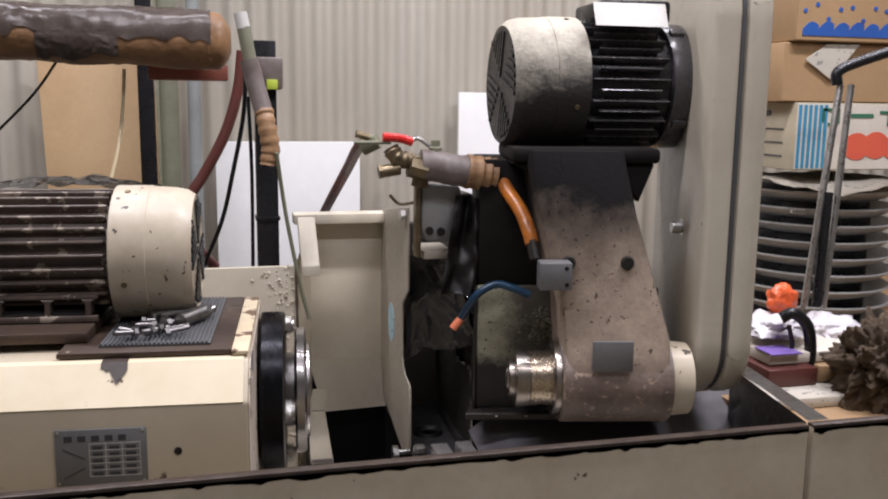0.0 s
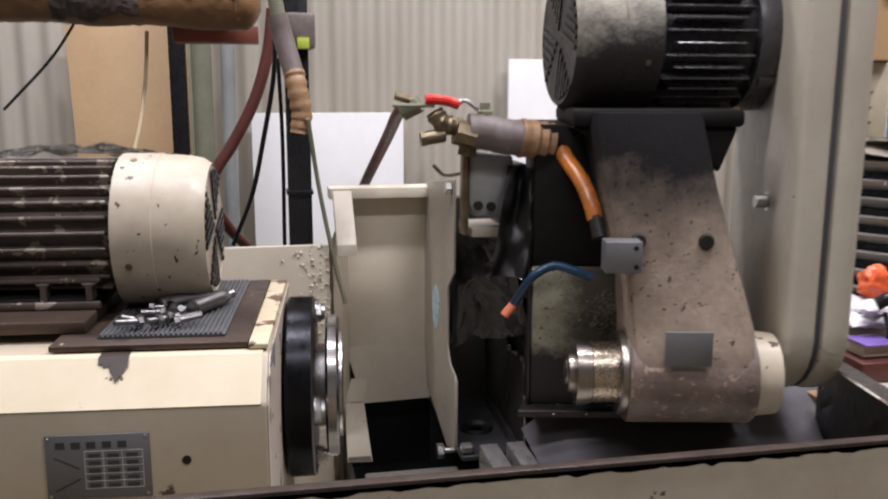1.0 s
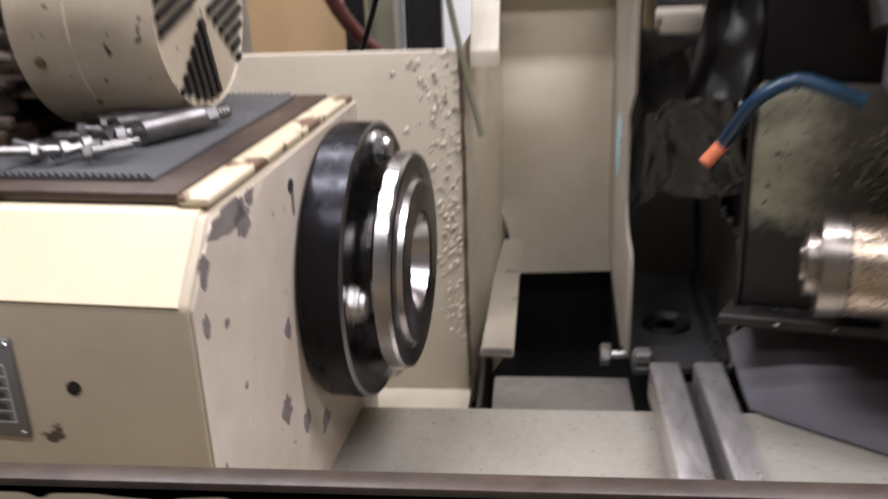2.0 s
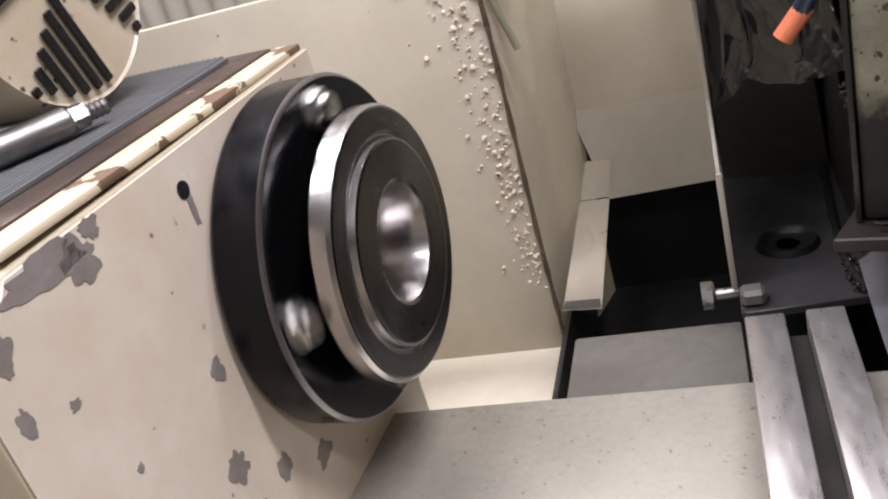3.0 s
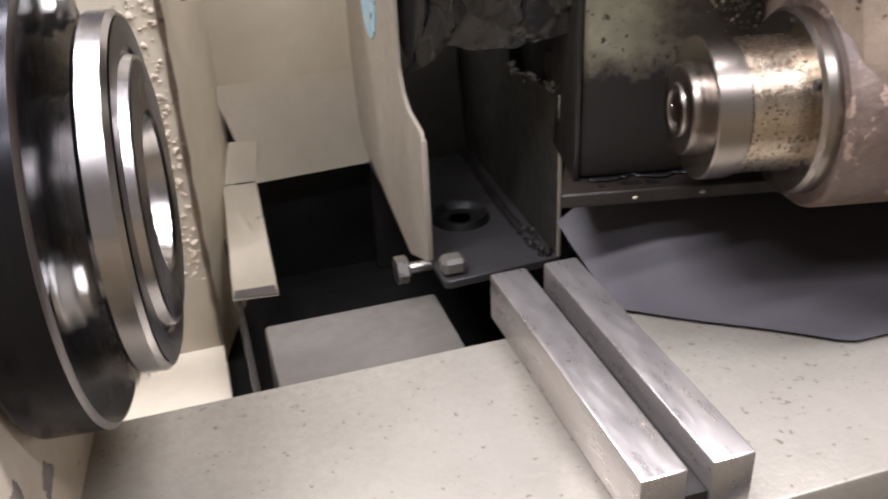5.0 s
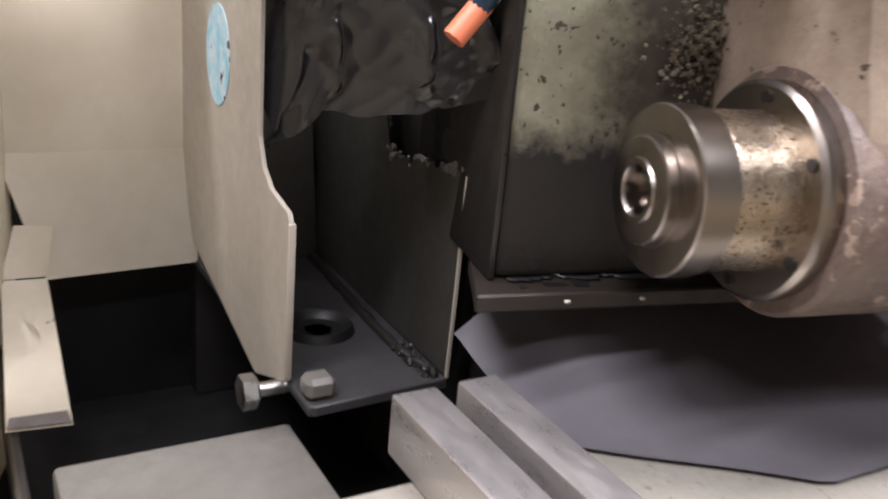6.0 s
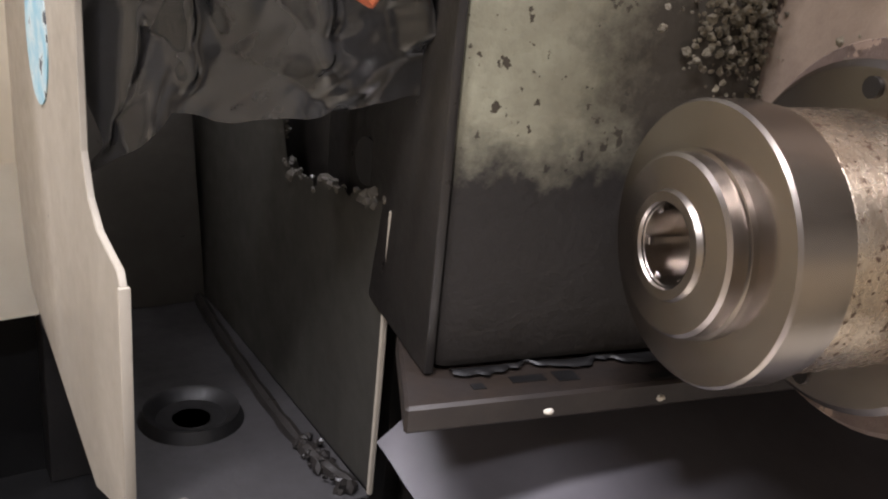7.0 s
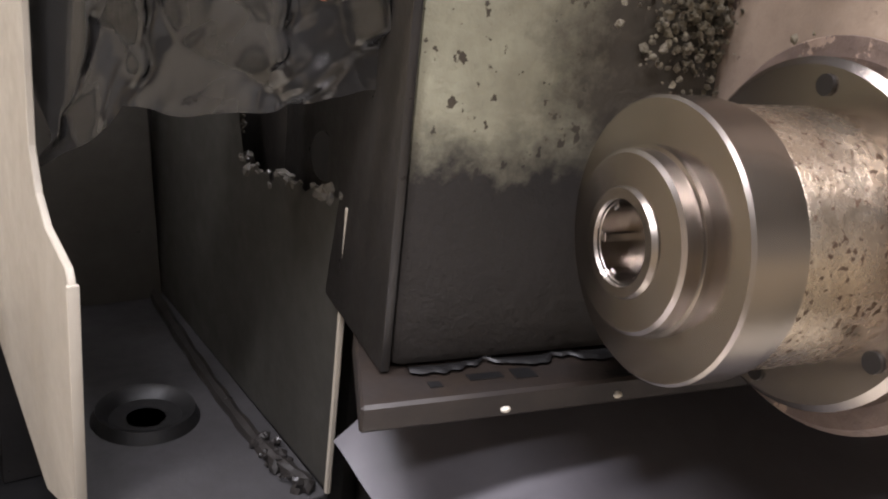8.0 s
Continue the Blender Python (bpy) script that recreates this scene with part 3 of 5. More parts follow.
part("ring", lathe([(0.0155, 0.098), (0.0165, 0.104), (0.019, 0.1055), (0.031, 0.1055), (0.034, 0.103), (0.0345, 0.084), (0.0330, 0.0825), (0.0330, 0.081), (0.039, 0.079), (0.0395, 0.077), (0.0395, 0.048), (0.038, 0.0455), (0.010, 0.036), (-0.018, 0.031), (-0.030, 0.028), (-0.033, 0.0), (-0.035, 0.0), (-0.03, 0.045), (0.0155, 0.051)], 96, closed=True), M["steel"], spindle, "bright ground steel ring with a tapered bore", smooth=18)
part("ring_face", lathe([(0.0397, 0.0768), (0.0399, 0.0763), (0.0399, 0.0488), (0.0397, 0.0484)], 96, closed=True), M["steel_dark"], spindle, "grey turned face", smooth=18)
part("ring_rim_face", lathe([(0.0347, 0.1015), (0.0349, 0.101), (0.0349, 0.085), (0.0347, 0.0845)], 96, closed=True), M["steel_dark"], spindle, "grey turned face", smooth=18)
for k in range(4):
    th = 2 * math.pi * k / 4
    mm = pose(0, 0.112 * math.cos(th), 0.112 * math.sin(th))
    bb = hexbolt(0.0145, 0.0075, m=mm @ pose(0.0032, 0, 0, 20 * k))
    lathe([(0.0006, 0.0165), (0.003, 0.0165), (0.0032, 0.0150)], 24, bm=bb, m=mm)
    lathe([(0.0107, 0.0105), (0.0150, 0.0105), (0.0153, 0.009)], 16, bm=bb, m=mm)
    part("bolt", bb, M["zinc"], spindle, "zinc hex bolt")


# oil that ran over the sloping edge from the plinth
drip_at = (HF.inverted() @ Vector((-0.276, -0.100, 1.128))).x


def oil_drip(u, v):
    x = drip_at + 0.034 * (u - 0.5)
    run = 0.010 + 0.020 * math.exp(-((u - 0.66) / 0.26) ** 2) + 0.006 * noise.noise(Vector((u * 7, 2.0, 0)))
    if v < 0.4:
        return (x, -0.222 - 0.0424 * v / 0.4, 1.1296 - 0.0031 * v / 0.4)
    k = run / 0.0644 * (v - 0.4) / 0.6
    return (x, -0.2644 - 0.043 * k, 1.1265 - 0.048 * k)


part("oil_drip", sheet(oil_drip, 40, 10), M["drip"], hs, "dried brown oil drip")

# ---- electric motors ----
def motor(name, label, m, r, length, cover_len, ribs, body_mat, cover_mat, flip=1, foot=0.0, face_mat=None, rib_mat=None, bell=0.0):
    """Axis along x; the fan cover ends at x = 0 and the casing runs away from it along -flip * x."""
    mo = thing(name, label, "electric motor", m)
    s = -flip
    bm = lathe([(s * cover_len * 0.9, r * 0.80), (s * (cover_len + 0.01), r * 0.86), (s * (length - 0.03), r * 0.86), (s * (length - 0.028), r * 0.93), (s * (length - 0.006), r * 0.93), (s * length, r * 0.6)], 48)
    part("casing", bm, body_mat, mo)
    for k in range(ribs):
        a = 2 * math.pi * (k + 0.5) / ribs
        if foot and math.sin(a) < -0.8:
            continue
        short = 0.016 if bell and k % 2 else 0.0
        x0, x1 = sorted((s * (cover_len + 0.006 + short), s * (length - 0.032 - bell - short)))
        t2 = 0.0014 if bell else 0.0022
        b = box(x0, x1, -t2, t2, r * 0.84, r * 1.0, 0.0012, 1, m=Matrix.Rotation(a - math.pi / 2, 4, "X"))
        part("cooling_rib", b, rib_mat or body_mat, mo)
    if bell:
        part("end_bell", lathe([(s * (length - bell - 0.024), r * 0.86), (s * (length - bell - 0.024), r * 0.97), (s * (length - bell - 0.016), r * 0.995), (s * (length - 0.02), r * 0.985), (s * (length - 0.004), r * 0.90), (s * (length - 0.002), r * 0.5)], 64), rib_mat or body_mat, mo, "worn black end bell")
        for a in (2.2, 3.75, 5.3, 0.6):
            part("bell_lug", box(-0.016, 0.014, -0.009, 0.009, r * 0.95, r * 1.05, 0.004, 2, m=Matrix.Translation((s * (length - bell - 0.004), 0, 0)) @ Matrix.Rotation(a - math.pi / 2, 4, "X")), rib_mat or body_mat, mo)
    cv = part("fan_cover", lathe([(s * 0.004, r * 0.86), (0.0, r * 0.90), (s * 0.012, r * 0.985), (s * 0.03, r * 1.02), (s * cover_len * 0.55, r * 1.04), (s * cover_len * 0.56, r * 1.052), (s * (cover_len - 0.004), r * 1.055), (s * cover_len, r * 1.05), (s * cover_len, r * 1.03), (s * 0.03, r * 0.99)], 64, closed=True), cover_mat, mo)
    part("fan_grille_plate", lathe([(s * 0.002, r * 0.9), (s * 0.006, r * 0.9)], 48), face_mat or cover_mat, cv)
    for q in range(4):
        for k in range(6):
            L0 = r * (0.78 - 0.09 * k)
            y = r * (0.10 + 0.125 * k)
            w = r * 0.030
            L1 = math.sqrt(max(0.0, (r * 0.82) ** 2 - y * y))
            b = box(-0.0006 - (0.0006 if s > 0 else 0), 0.0024, y - w, y + w, y * 0.55 + r * 0.04, max(y * 0.55 + r * 0.1, L1), 0.0, m=Matrix.Rotation(q * math.pi / 2 + 0.3, 4, "X"))
            part("vent_slot", b, M["black"], cv, smooth=0)
    for a in (0.35, 1.9, 3.4, 5.0):
        part("cover_screw", lathe([(r * 1.04, 0.005), (r * 1.068, 0.0045)], 12, "z", m=Matrix.Translation((s * cover_len * 0.82, 0, 0)) @ Matrix.Rotation(a, 4, "X")), M["brass"], cv)
    if foot:
        x0, x1 = sorted((s * (cover_len + 0.03), s * (length - 0.03)))
        # Foot core blackened so the gaps between its webs read as shade.
        part("foot", prism([(-r * 0.95, -foot), (-r * 0.95, -foot + 0.014), (-r * 0.62, -foot + 0.02), (-r * 0.55, -r * 0.6), (r * 0.55, -r * 0.6), (r * 0.62, -foot + 0.02), (r * 0.95, -foot + 0.014), (r * 0.95, -foot)], x0, x1, "x", 0.003, 1), M["dirt_shade"], mo)
        part("foot_rail", box(x0 - 0.01, x1 + 0.012, -r * 0.99, -r * 0.90, -foot + 0.0005, -foot + 0.010, 0.002), body_mat, mo)
        part("foot_rail", box(x0 - 0.01, x1 + 0.012, -r * 0.95, -r * 0.70, -foot + 0.034, -foot + 0.041, 0.002), body_mat, mo)
        for x in (x1 - 0.002, x1 - 0.058, x1 - 0.125, x1 - 0.19):
            part("foot_web", prism([(x - 0.004, -foot + 0.010), (x + 0.004, -foot + 0.010), (x + 0.004, -foot + 0.028), (x + 0.010, -foot + 0.034), (x - 0.010, -foot + 0.034), (x - 0.004, -foot + 0.028)], -r * 0.96, -r * 0.7, "y", 0.001, 1), body_mat, mo)
    return mo


motor("headstock_motor", "ribbed greasy electric motor with a cream fan cover on the workhead", HF @ pose(-0.133, -0.045, 1.241), 0.0985, 0.40, 0.116, 30, M["motor_dirty"], M["fancover"], 1, 0.0885)

# ---- wheelhead ----
WF = pose(0.378, 0.201, 0, 0, 0, -12)
wz = 0.975
wh = thing("wheelhead", "grease-stained cream wheelhead casting with bare spindle nose", "machine", WF)
nose = part("spindle_nose", lathe([(0.012, 0.0), (0.012, 0.0145), (0.0, 0.0145), (-0.002, 0.016), (-0.002, 0.0195), (0.0, 0.0205), (0.0005, 0.0320), (0.0018, 0.0335), (0.0080, 0.0335), (0.0085, 0.0350), (0.0112, 0.0350), (0.0117, 0.0515), (0.0130, 0.0527), (0.0300, 0.0527), (0.0306, 0.0515), (0.036, 0.0515)], 80, m=Matrix.Translation((0, 0, wz)), closed=True), M["bronze_steel"], wh, "oil-tinted turned steel spindle nose", smooth=18)
part("bore_liner", lathe([(-0.0012, 0.0148), (0.06, 0.0146), (0.06, 0.0)], 40, m=Matrix.Translation((0, 0, wz)), closed=True), M["steel"], nose)
for k in range(6):
    a = 2 * math.pi * (k + 0.3) / 6
    part("spline", box(0.001, 0.05, -0.0016, 0.0016, 0.0128, 0.0146, 0.0003, 1, m=Matrix.Translation((0, 0, wz)) @ Matrix.Rotation(a, 4, "X")), M["steel"], nose)
part("nose_sleeve", lathe([(0.036, 0.030), (0.036, 0.0485), (0.038, 0.050), (0.083, 0.050), (0.085, 0.04)], 64, m=Matrix.Translation((0, 0, wz))), M["rusty"], wh, "pitted rusty steel sleeve")
part("bearing_cap", lathe([(0.078, 0.05), (0.078, 0.066), (0.081, 0.069), (0.095, 0.069), (0.096, 0.05)], 64, m=Matrix.Translation((0, 0, wz))), M["bronze_steel"], wh)
for k in range(6):
    a = 2 * math.pi * (k + 0.5) / 6
    part("cap_screw", lathe([(0.0765, 0.0042), (0.080, 0.0042)], 12, m=Matrix.Translation((0, 0.059 * math.cos(a), wz + 0.059 * math.sin(a)))), M["oily"], wh)
part("barrel", lathe([(0.092, 0.05), (0.092, 0.077), (0.096, 0.080), (0.290, 0.080), (0.292, 0.05)], 64, m=Matrix.Translation((0, 0, wz))), M["grimy_barrel"], wh)


ARM = ((0.93, 0.094, 0.290, -0.045, 0.10), (0.975, 0.094, 0.290, -0.077, 0.10), (1.02, 0.094, 0.290, -0.072, 0.11), (1.06, 0.092, 0.288, -0.060, 0.12), (1.12, 0.088, 0.272, -0.048, 0.13),
                              (1.20, 0.062, 0.248, -0.042, 0.14), (1.28, 0.046, 0.224, -0.036, 0.15), (1.37, 0.028, 0.204, -0.024, 0.16), (1.395, 0.03, 0.20, -0.019, 0.16))


def arm_ring(x0, x1, yf, yb, z, c=0.022):
    return ((x0, yb, z), (x0, yf + c, z), (x0 + c * 0.3, yf + c * 0.3, z), (x0 + c, yf, z), (x1 - c, yf, z), (x1 - c * 0.3, yf + c * 0.3, z), (x1, yf + c, z), (x1, yb, z))


def arm():
    """Tapered casting that rises from the barrel to the motor: outline across x and z, drawn back in y."""
    bm = bmesh.new()
    rows = []
    for z, x0, x1, yf, yb in ARM:
        rows.append([bm.verts.new(p) for p in arm_ring(x0, x1, yf, yb, z)])
    for a, b in zip(rows, rows[1:]):
        for k in range(8):
            bm.faces.new((a[k], a[(k + 1) % 8], b[(k + 1) % 8], b[k]))
    bm.faces.new(rows[0])
    bm.faces.new(rows[-1])
    return bm


part("arm", arm(), M["grimy_shaded_body"], wh)


part("cover_plate", box(0.140, 0.212, -0.083, -0.0755, 1.012, 1.066, 0.001), M["plate"], wh, "plain grey plate")
for x in (0.099, 0.204):
    part("plug", lathe([(-0.0475, 0.010), (-0.043, 0.0125), (-0.03, 0.0125)], 20, "y", m=Matrix.Translation((x, 0, 1.20))), M["oily"], wh)
part("end_collar", lathe([(0.290, 0.06), (0.290, 0.070), (0.332, 0.066), (0.334, 0.05)], 48, m=Matrix.Translation((0, 0, wz))), M["cream"], wh)
part("motor_bracket", box(0.0, 0.27, 0.01, 0.26, 1.372, 1.40, 0.008), M["dirt_shade"], wh, "black motor bracket, its oil and shade in the colour")
part("bracket_web", prism([(0.0, 1.3715), (0.262, 1.3715), (0.235, 1.30), (0.20, 1.345), (0.05, 1.345)], 0.02, 0.17, "y", 0.003, 1), M["dirt_shade"], wh)
part("saddle", box(-0.053, 0.30, 0.080, 0.34, 0.8875, 1.13, 0.006), M["green_casting"], wh, "mossy grey-green casting behind the spindle, darker below and along one side")
to_head = WF.inverted()
flange_plan = [to_head @ Vector((x, y, 0)) for x, y in ((0.316, 0.268), (0.350, 0.335), (0.375, 0.372), (0.378, 0.480), (0.74, 0.430), (0.70, 0.185))]
part("base_flange", prism([(p.x, p.y) for p in flange_plan], 0.874, 0.887, "z", 0.0015, 1), M["flange_metal"], wh, "oily base flange with slots and grime")


def grime_and_recess(u, v):
    """Black band for grime and the shaded recess along the foot of the casting, its border ragged."""
    x = -0.045 + 0.17 * u
    front = 0.0745 - 0.007 * noise.noise(Vector((u * 7, 1, 0))) - 0.006 * noise.noise(Vector((u * 24, 3, 0))) - 0.008 * math.exp(-((u - 0.62) / 0.07) ** 2)
    return (x, 0.081 + (front - 0.081) * v, 0.8876 + 0.0022 * math.sin(v * 2.6))


part("grime_and_recess", sheet(grime_and_recess, 90, 6), M["pit"], wh, "black ragged band of grime and recess shade at the foot of the casting")
for x0, x1, y0, y1 in ((-0.040, -0.034, 0.062, 0.067), (-0.020, -0.003, 0.0645, 0.070), (0.002, 0.013, 0.062, 0.071), (0.048, 0.066, 0.056, 0.060)):
    part("flange_slot", box(x0, x1, y0, y1, 0.8868, 0.8874), M["pit"], wh, smooth=0)
part("base_block", box(-0.028, 0.33, 0.13, 0.34, 0.62, 0.873), M["oily"], wh)
# Black block added to fill the dark space beneath the motor with shade.
part("under_motor_fill", box(-0.05, 0.12, 0.100, 0.30, 1.1302, 1.3718, 0.004), M["dirt_shade"], wh, "black block added for the dark space under the motor")
part("corner_strip", box(-0.058, -0.0535, 0.0775, 0.30, 0.888, 1.128, 0.001), M["oily"], wh)


# belt guard
bg = thing("belt_guard", "tall cream belt guard with rounded edges and a dark seam", "machine guard", pose(0.706, 0.1, 0, 0, 0, -12))


def obround(w, z0, z1, seg=14):
    pts = []
    for k in range(seg + 1):
        a = math.pi * k / seg
        pts.append((w * math.cos(a), z1 - w + w * math.sin(a)))
    for k in range(seg + 1):
        a = math.pi + math.pi * k / seg
        pts.append((w * math.cos(a), z0 + w * 0.75 + w * 0.75 * math.sin(a)))
    return [(p[0] + 0.165, p[1]) for p in pts]


part("shell", prism(obround(0.165, 0.915, 1.80), 0.0, 0.050, "x", 0.012, 3), M["cream_clean"], bg)
part("seam", prism(obround(0.1625, 0.918, 1.797), 0.047, 0.054, "x"), M["ink_dark"], bg)
part("lid", prism(obround(0.165, 0.915, 1.80), 0.052, 0.106, "x", 0.022, 4), M["cream_clean"], bg)
part("guard_bolt", lathe([(-0.02, 0.006), (-0.02, 0.011), (-0.001, 0.012), (0.0, 0.016)], 16, m=Matrix.Translation((0, 0.13, 1.245))), M["zinc"], bg, "steel guard bolt")
part("slot", box(-0.003, 0.002, 0.055, 0.075, 0.955, 0.99, 0.002), M["black"], bg)
wm = motor("wheelhead_motor", "black ribbed electric motor with a grease-caked fan cover", pose(0.398, 0.345, 1.513, 0, 0, -3), 0.122, 0.378, 0.138, 38, M["black"], M["grimy_cover"], -1, face_mat=M["fan_face"], rib_mat=M["rib"], bell=0.05)


tb = part("terminal_box", prism([(0.165, 0.112), (0.165, 0.155), (0.30, 0.155), (0.30, 0.112)], -0.095, 0.06, "y", 0.008, 2), M["black"], wm, "black terminal box")
part("paper_label", prism([(-0.118, 0.105), (-0.098, 0.148), (-0.0965, 0.148), (-0.1165, 0.105)], 0.145, 0.285, "x"), M["whitecap"], tb, "white paper label")
# ---- guard between the spindles ----
gd = thing("splash_guard", "dusty cream sheet splash guard with a stepped edge", "machine guard")
gp = [(0.402, 0.770), (0.402, 0.900), (0.407, 0.907), (0.448, 0.914), (0.466, 0.926), (0.478, 0.948), (0.478, 1.06), (0.42, 1.10), (0.42, 1.27), (0.70, 1.235), (0.755, 0.90), (0.682, 0.79), (0.475, 0.742)]
part("side_plate", prism(gp, 0.2345, 0.2385, "x", 0.0006, 1), M["guard"], gd)


part("edge_lip", box(0.2335, 0.2395, 0.400, 0.404, 0.772, 0.90, 0.001), M["guard"], gd)
part("sticker", lathe([(0.2335, 0.001), (0.2338, 0.036), (0.2345, 0.036)], 32, m=Matrix.Translation((0, 0.592, 0.994)) @ Matrix.Diagonal((1, 1.0, 1.22, 1))), M["blue_sticker"], gd, "flaking pale blue oval sticker")
gb_ = part("clamp_bolt", hexbolt(0.0145, 0.013, m=pose(0.203, 0.414, 0.760)), M["zinc"], gd, "zinc hex bolt")
part("shank", lathe([(0.217, 0.006), (0.262, 0.006)], 16, m=pose(0, 0.414, 0.760)), M["zinc"], gb_)
part("clamp_bolt", hexbolt(0.012, 0.012, m=pose(0.222, 0.44, 1.252)), M["zinc"], gd, "zinc hex bolt")
part("clamp_block", box(0.2405, 0.264, 0.367, 0.388, 0.7685, 0.786, 0.004, 1), M["ledge"], gd, "clamp block with peeling grey paint")
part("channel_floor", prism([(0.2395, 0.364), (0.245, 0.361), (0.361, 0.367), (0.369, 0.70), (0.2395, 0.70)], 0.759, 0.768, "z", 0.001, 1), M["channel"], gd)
part("drain", lathe([(0.7682, 0.012), (0.7688, 0.022), (0.7745, 0.027), (0.7755, 0.030), (0.7682, 0.033)], 32, "z", m=Matrix.Translation((0.296, 0.488, 0))), M["pit"], gd, "dark round drain")


def torn(y):
    """Height of the torn upper edge of the deflector."""
    if y > 0.53:
        return 1.000
    k = (0.53 - y) / 0.175
    return 0.928 + 0.072 * max(0.0, 1 - k * 7) + 0.030 * max(0.0, k - 0.30) + 0.006 * noise.noise(Vector((y * 90, 2, 0))) + 0.004 * noise.noise(Vector((y * 260, 5, 0)))


def deflector():
    a, b = Vector((0.361, 0.369, 0)), Vector((0.367, 0.700, 0))

    def fn(u, v):
        p = a.lerp(b, u)
        lean = 0.017 * v * (1 - u) ** 2
        return (p.x - lean * 0.5, p.y - lean, 0.769 + (torn(p.y) - 0.769) * v)
    return sheet(fn, 120, 8, 0.0022)


part("deflector", deflector(), M["shadow_plate"], gd, "dark grey deflector sheet with torn top edge")
part("bare_edge", tube([(0.3600, 0.3668, 0.770), (0.3562, 0.3588, 0.85), (0.3515, 0.3502, 0.944)], 0.0019, 6), M["guard"], gd, "bare worn sheet edge")


def torn_lip():
    """Bent crumbs of sheet and grease along the tear."""
    bm = bmesh.new()
    rnd = random.Random(8)
    for k in range(60):
        y = 0.356 + 0.165 * rnd.random()
        b2 = bmesh.new()
        bmesh.ops.create_icosphere(b2, subdivisions=1, radius=0.0016 + 0.0034 * rnd.random() ** 2)
        for v in b2.verts:
            v.co = Vector((v.co.x * 0.7, v.co.y * 1.5, v.co.z)) * (0.6 + 0.8 * rnd.random())
        join(bm, b2, Matrix.Translation((0.352 + 0.010 * (y - 0.356) / 0.165 + 0.004 * rnd.random(), y - 0.012 * (1 - (y - 0.356) / 0.165), torn(y) - 0.004 * rnd.random())))
    return bm


part("torn_lip", torn_lip(), M["ledge"], gd, "crumbling grey torn lip", smooth=0)
# Boss given the pit black so it sinks into shade.
part("hidden_boss", lathe([(0.0, 0.013), (0.028, 0.013), (0.030, 0.010)], 16, m=Matrix.Translation((0.358, 0.392, 0.958))), M["pit"], gd, "dark boss behind the tear")


def back_plate():
    """Curved sheet that closes the channel at its far end."""
    def fn(u, v):
        a = math.pi * (0.05 + 0.50 * u)
        return (0.240 + 0.124 * u - 0.016 * v * u, 0.690 - 0.034 * math.sin(a) + 0.01 * u, 0.769 + 0.23 * v)
    return sheet(fn, 24, 4, 0.002)


part("back_plate", back_plate(), M["ledge"], gd, "dull grey curved sheet")
part("weld_seam", tube([(0.354, 0.378, 0.769), (0.346, 0.43, 0.769), (0.349, 0.54, 0.770), (0.359, 0.68, 0.771)], 0.0048, 8, wobble=0.15), M["oily"], gd)
def corner_grit():
    bm = bmesh.new()
    rnd = random.Random(21)
    for k in range(45):
        b2 = bmesh.new()
        bmesh.ops.create_icosphere(b2, subdivisions=1, radius=0.0012 + 0.0032 * rnd.random())
        for v in b2.verts:
            v.co *= 0.6 + 0.8 * rnd.random()
        join(bm, b2, Matrix.Translation((0.340 + 0.016 * rnd.random(), 0.374 + 0.060 * rnd.random() ** 1.5, 0.7690 + 0.004 * rnd.random())))
    return bm


part("corner_grit", corner_grit(), M["oily"], gd, "black oily grit in the corner", smooth=0)
# Black blocks added to give the gap behind the guard its shade.
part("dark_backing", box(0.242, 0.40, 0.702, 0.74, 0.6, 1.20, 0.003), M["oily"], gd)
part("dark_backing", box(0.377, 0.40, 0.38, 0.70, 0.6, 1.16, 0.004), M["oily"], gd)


def plastic_sheet():
    def fn(u, v):
        x = 0.2400 + 0.104 * u
        y = 0.500 - 0.172 * u - 0.012 * math.sin(math.pi * u)
        lo = 0.928 + 0.048 * min(1, u / 0.3) + 0.030 * max(0.0, u - 0.45) / 0.55 + 0.003 * noise.noise(Vector((u * 9, 0, 3)))
        z = lo + (1.165 - lo) * v
        n1 = noise.noise(Vector((u * 3, v * 2.5, 0.3))) * 0.018 + abs(noise.noise(Vector((u * 4 + v * 3, v * 3.5, 1.7)))) * 0.016 + abs(noise.noise(Vector((u * 9 - v * 7, v * 8, 5.7)))) * 0.003
        for a0, b0, a1, b1, amp in ((0.05, 0.80, 0.55, 0.98, 0.007), (0.10, 0.52, 0.62, 0.70, 0.006), (0.02, 0.10, 0.12, 0.30, 0.008), (0.75, 0.92, 0.98, 0.18, 0.008), (0.30, 0.30, 0.36, 0.12, 0.005), (0.66, 0.34, 0.68, 0.16, 0.005), (0.45, 0.60, 0.80, 0.42, 0.004), (0.6, 0.85, 0.7, 0.6, 0.006)):
            du, dv = a1 - a0, b1 - b0
            k = max(0.0, min(1.0, ((u - a0) * du + (v - b0) * dv) / (du * du + dv * dv)))
            dd = math.hypot(u - a0 - k * du, v - b0 - k * dv)
            n1 += 1.9 * amp * math.exp(-(dd / 0.045) ** 2)
        return (x + n1 * 0.3 * (1 - u), y - n1, z)
    return sheet(fn, 130, 120, 0.0008)


solo("plastic_sheet", plastic_sheet(), M["plastic"], "crumpled glossy black plastic sheet hung over the guard", "sheet", smooth=60)


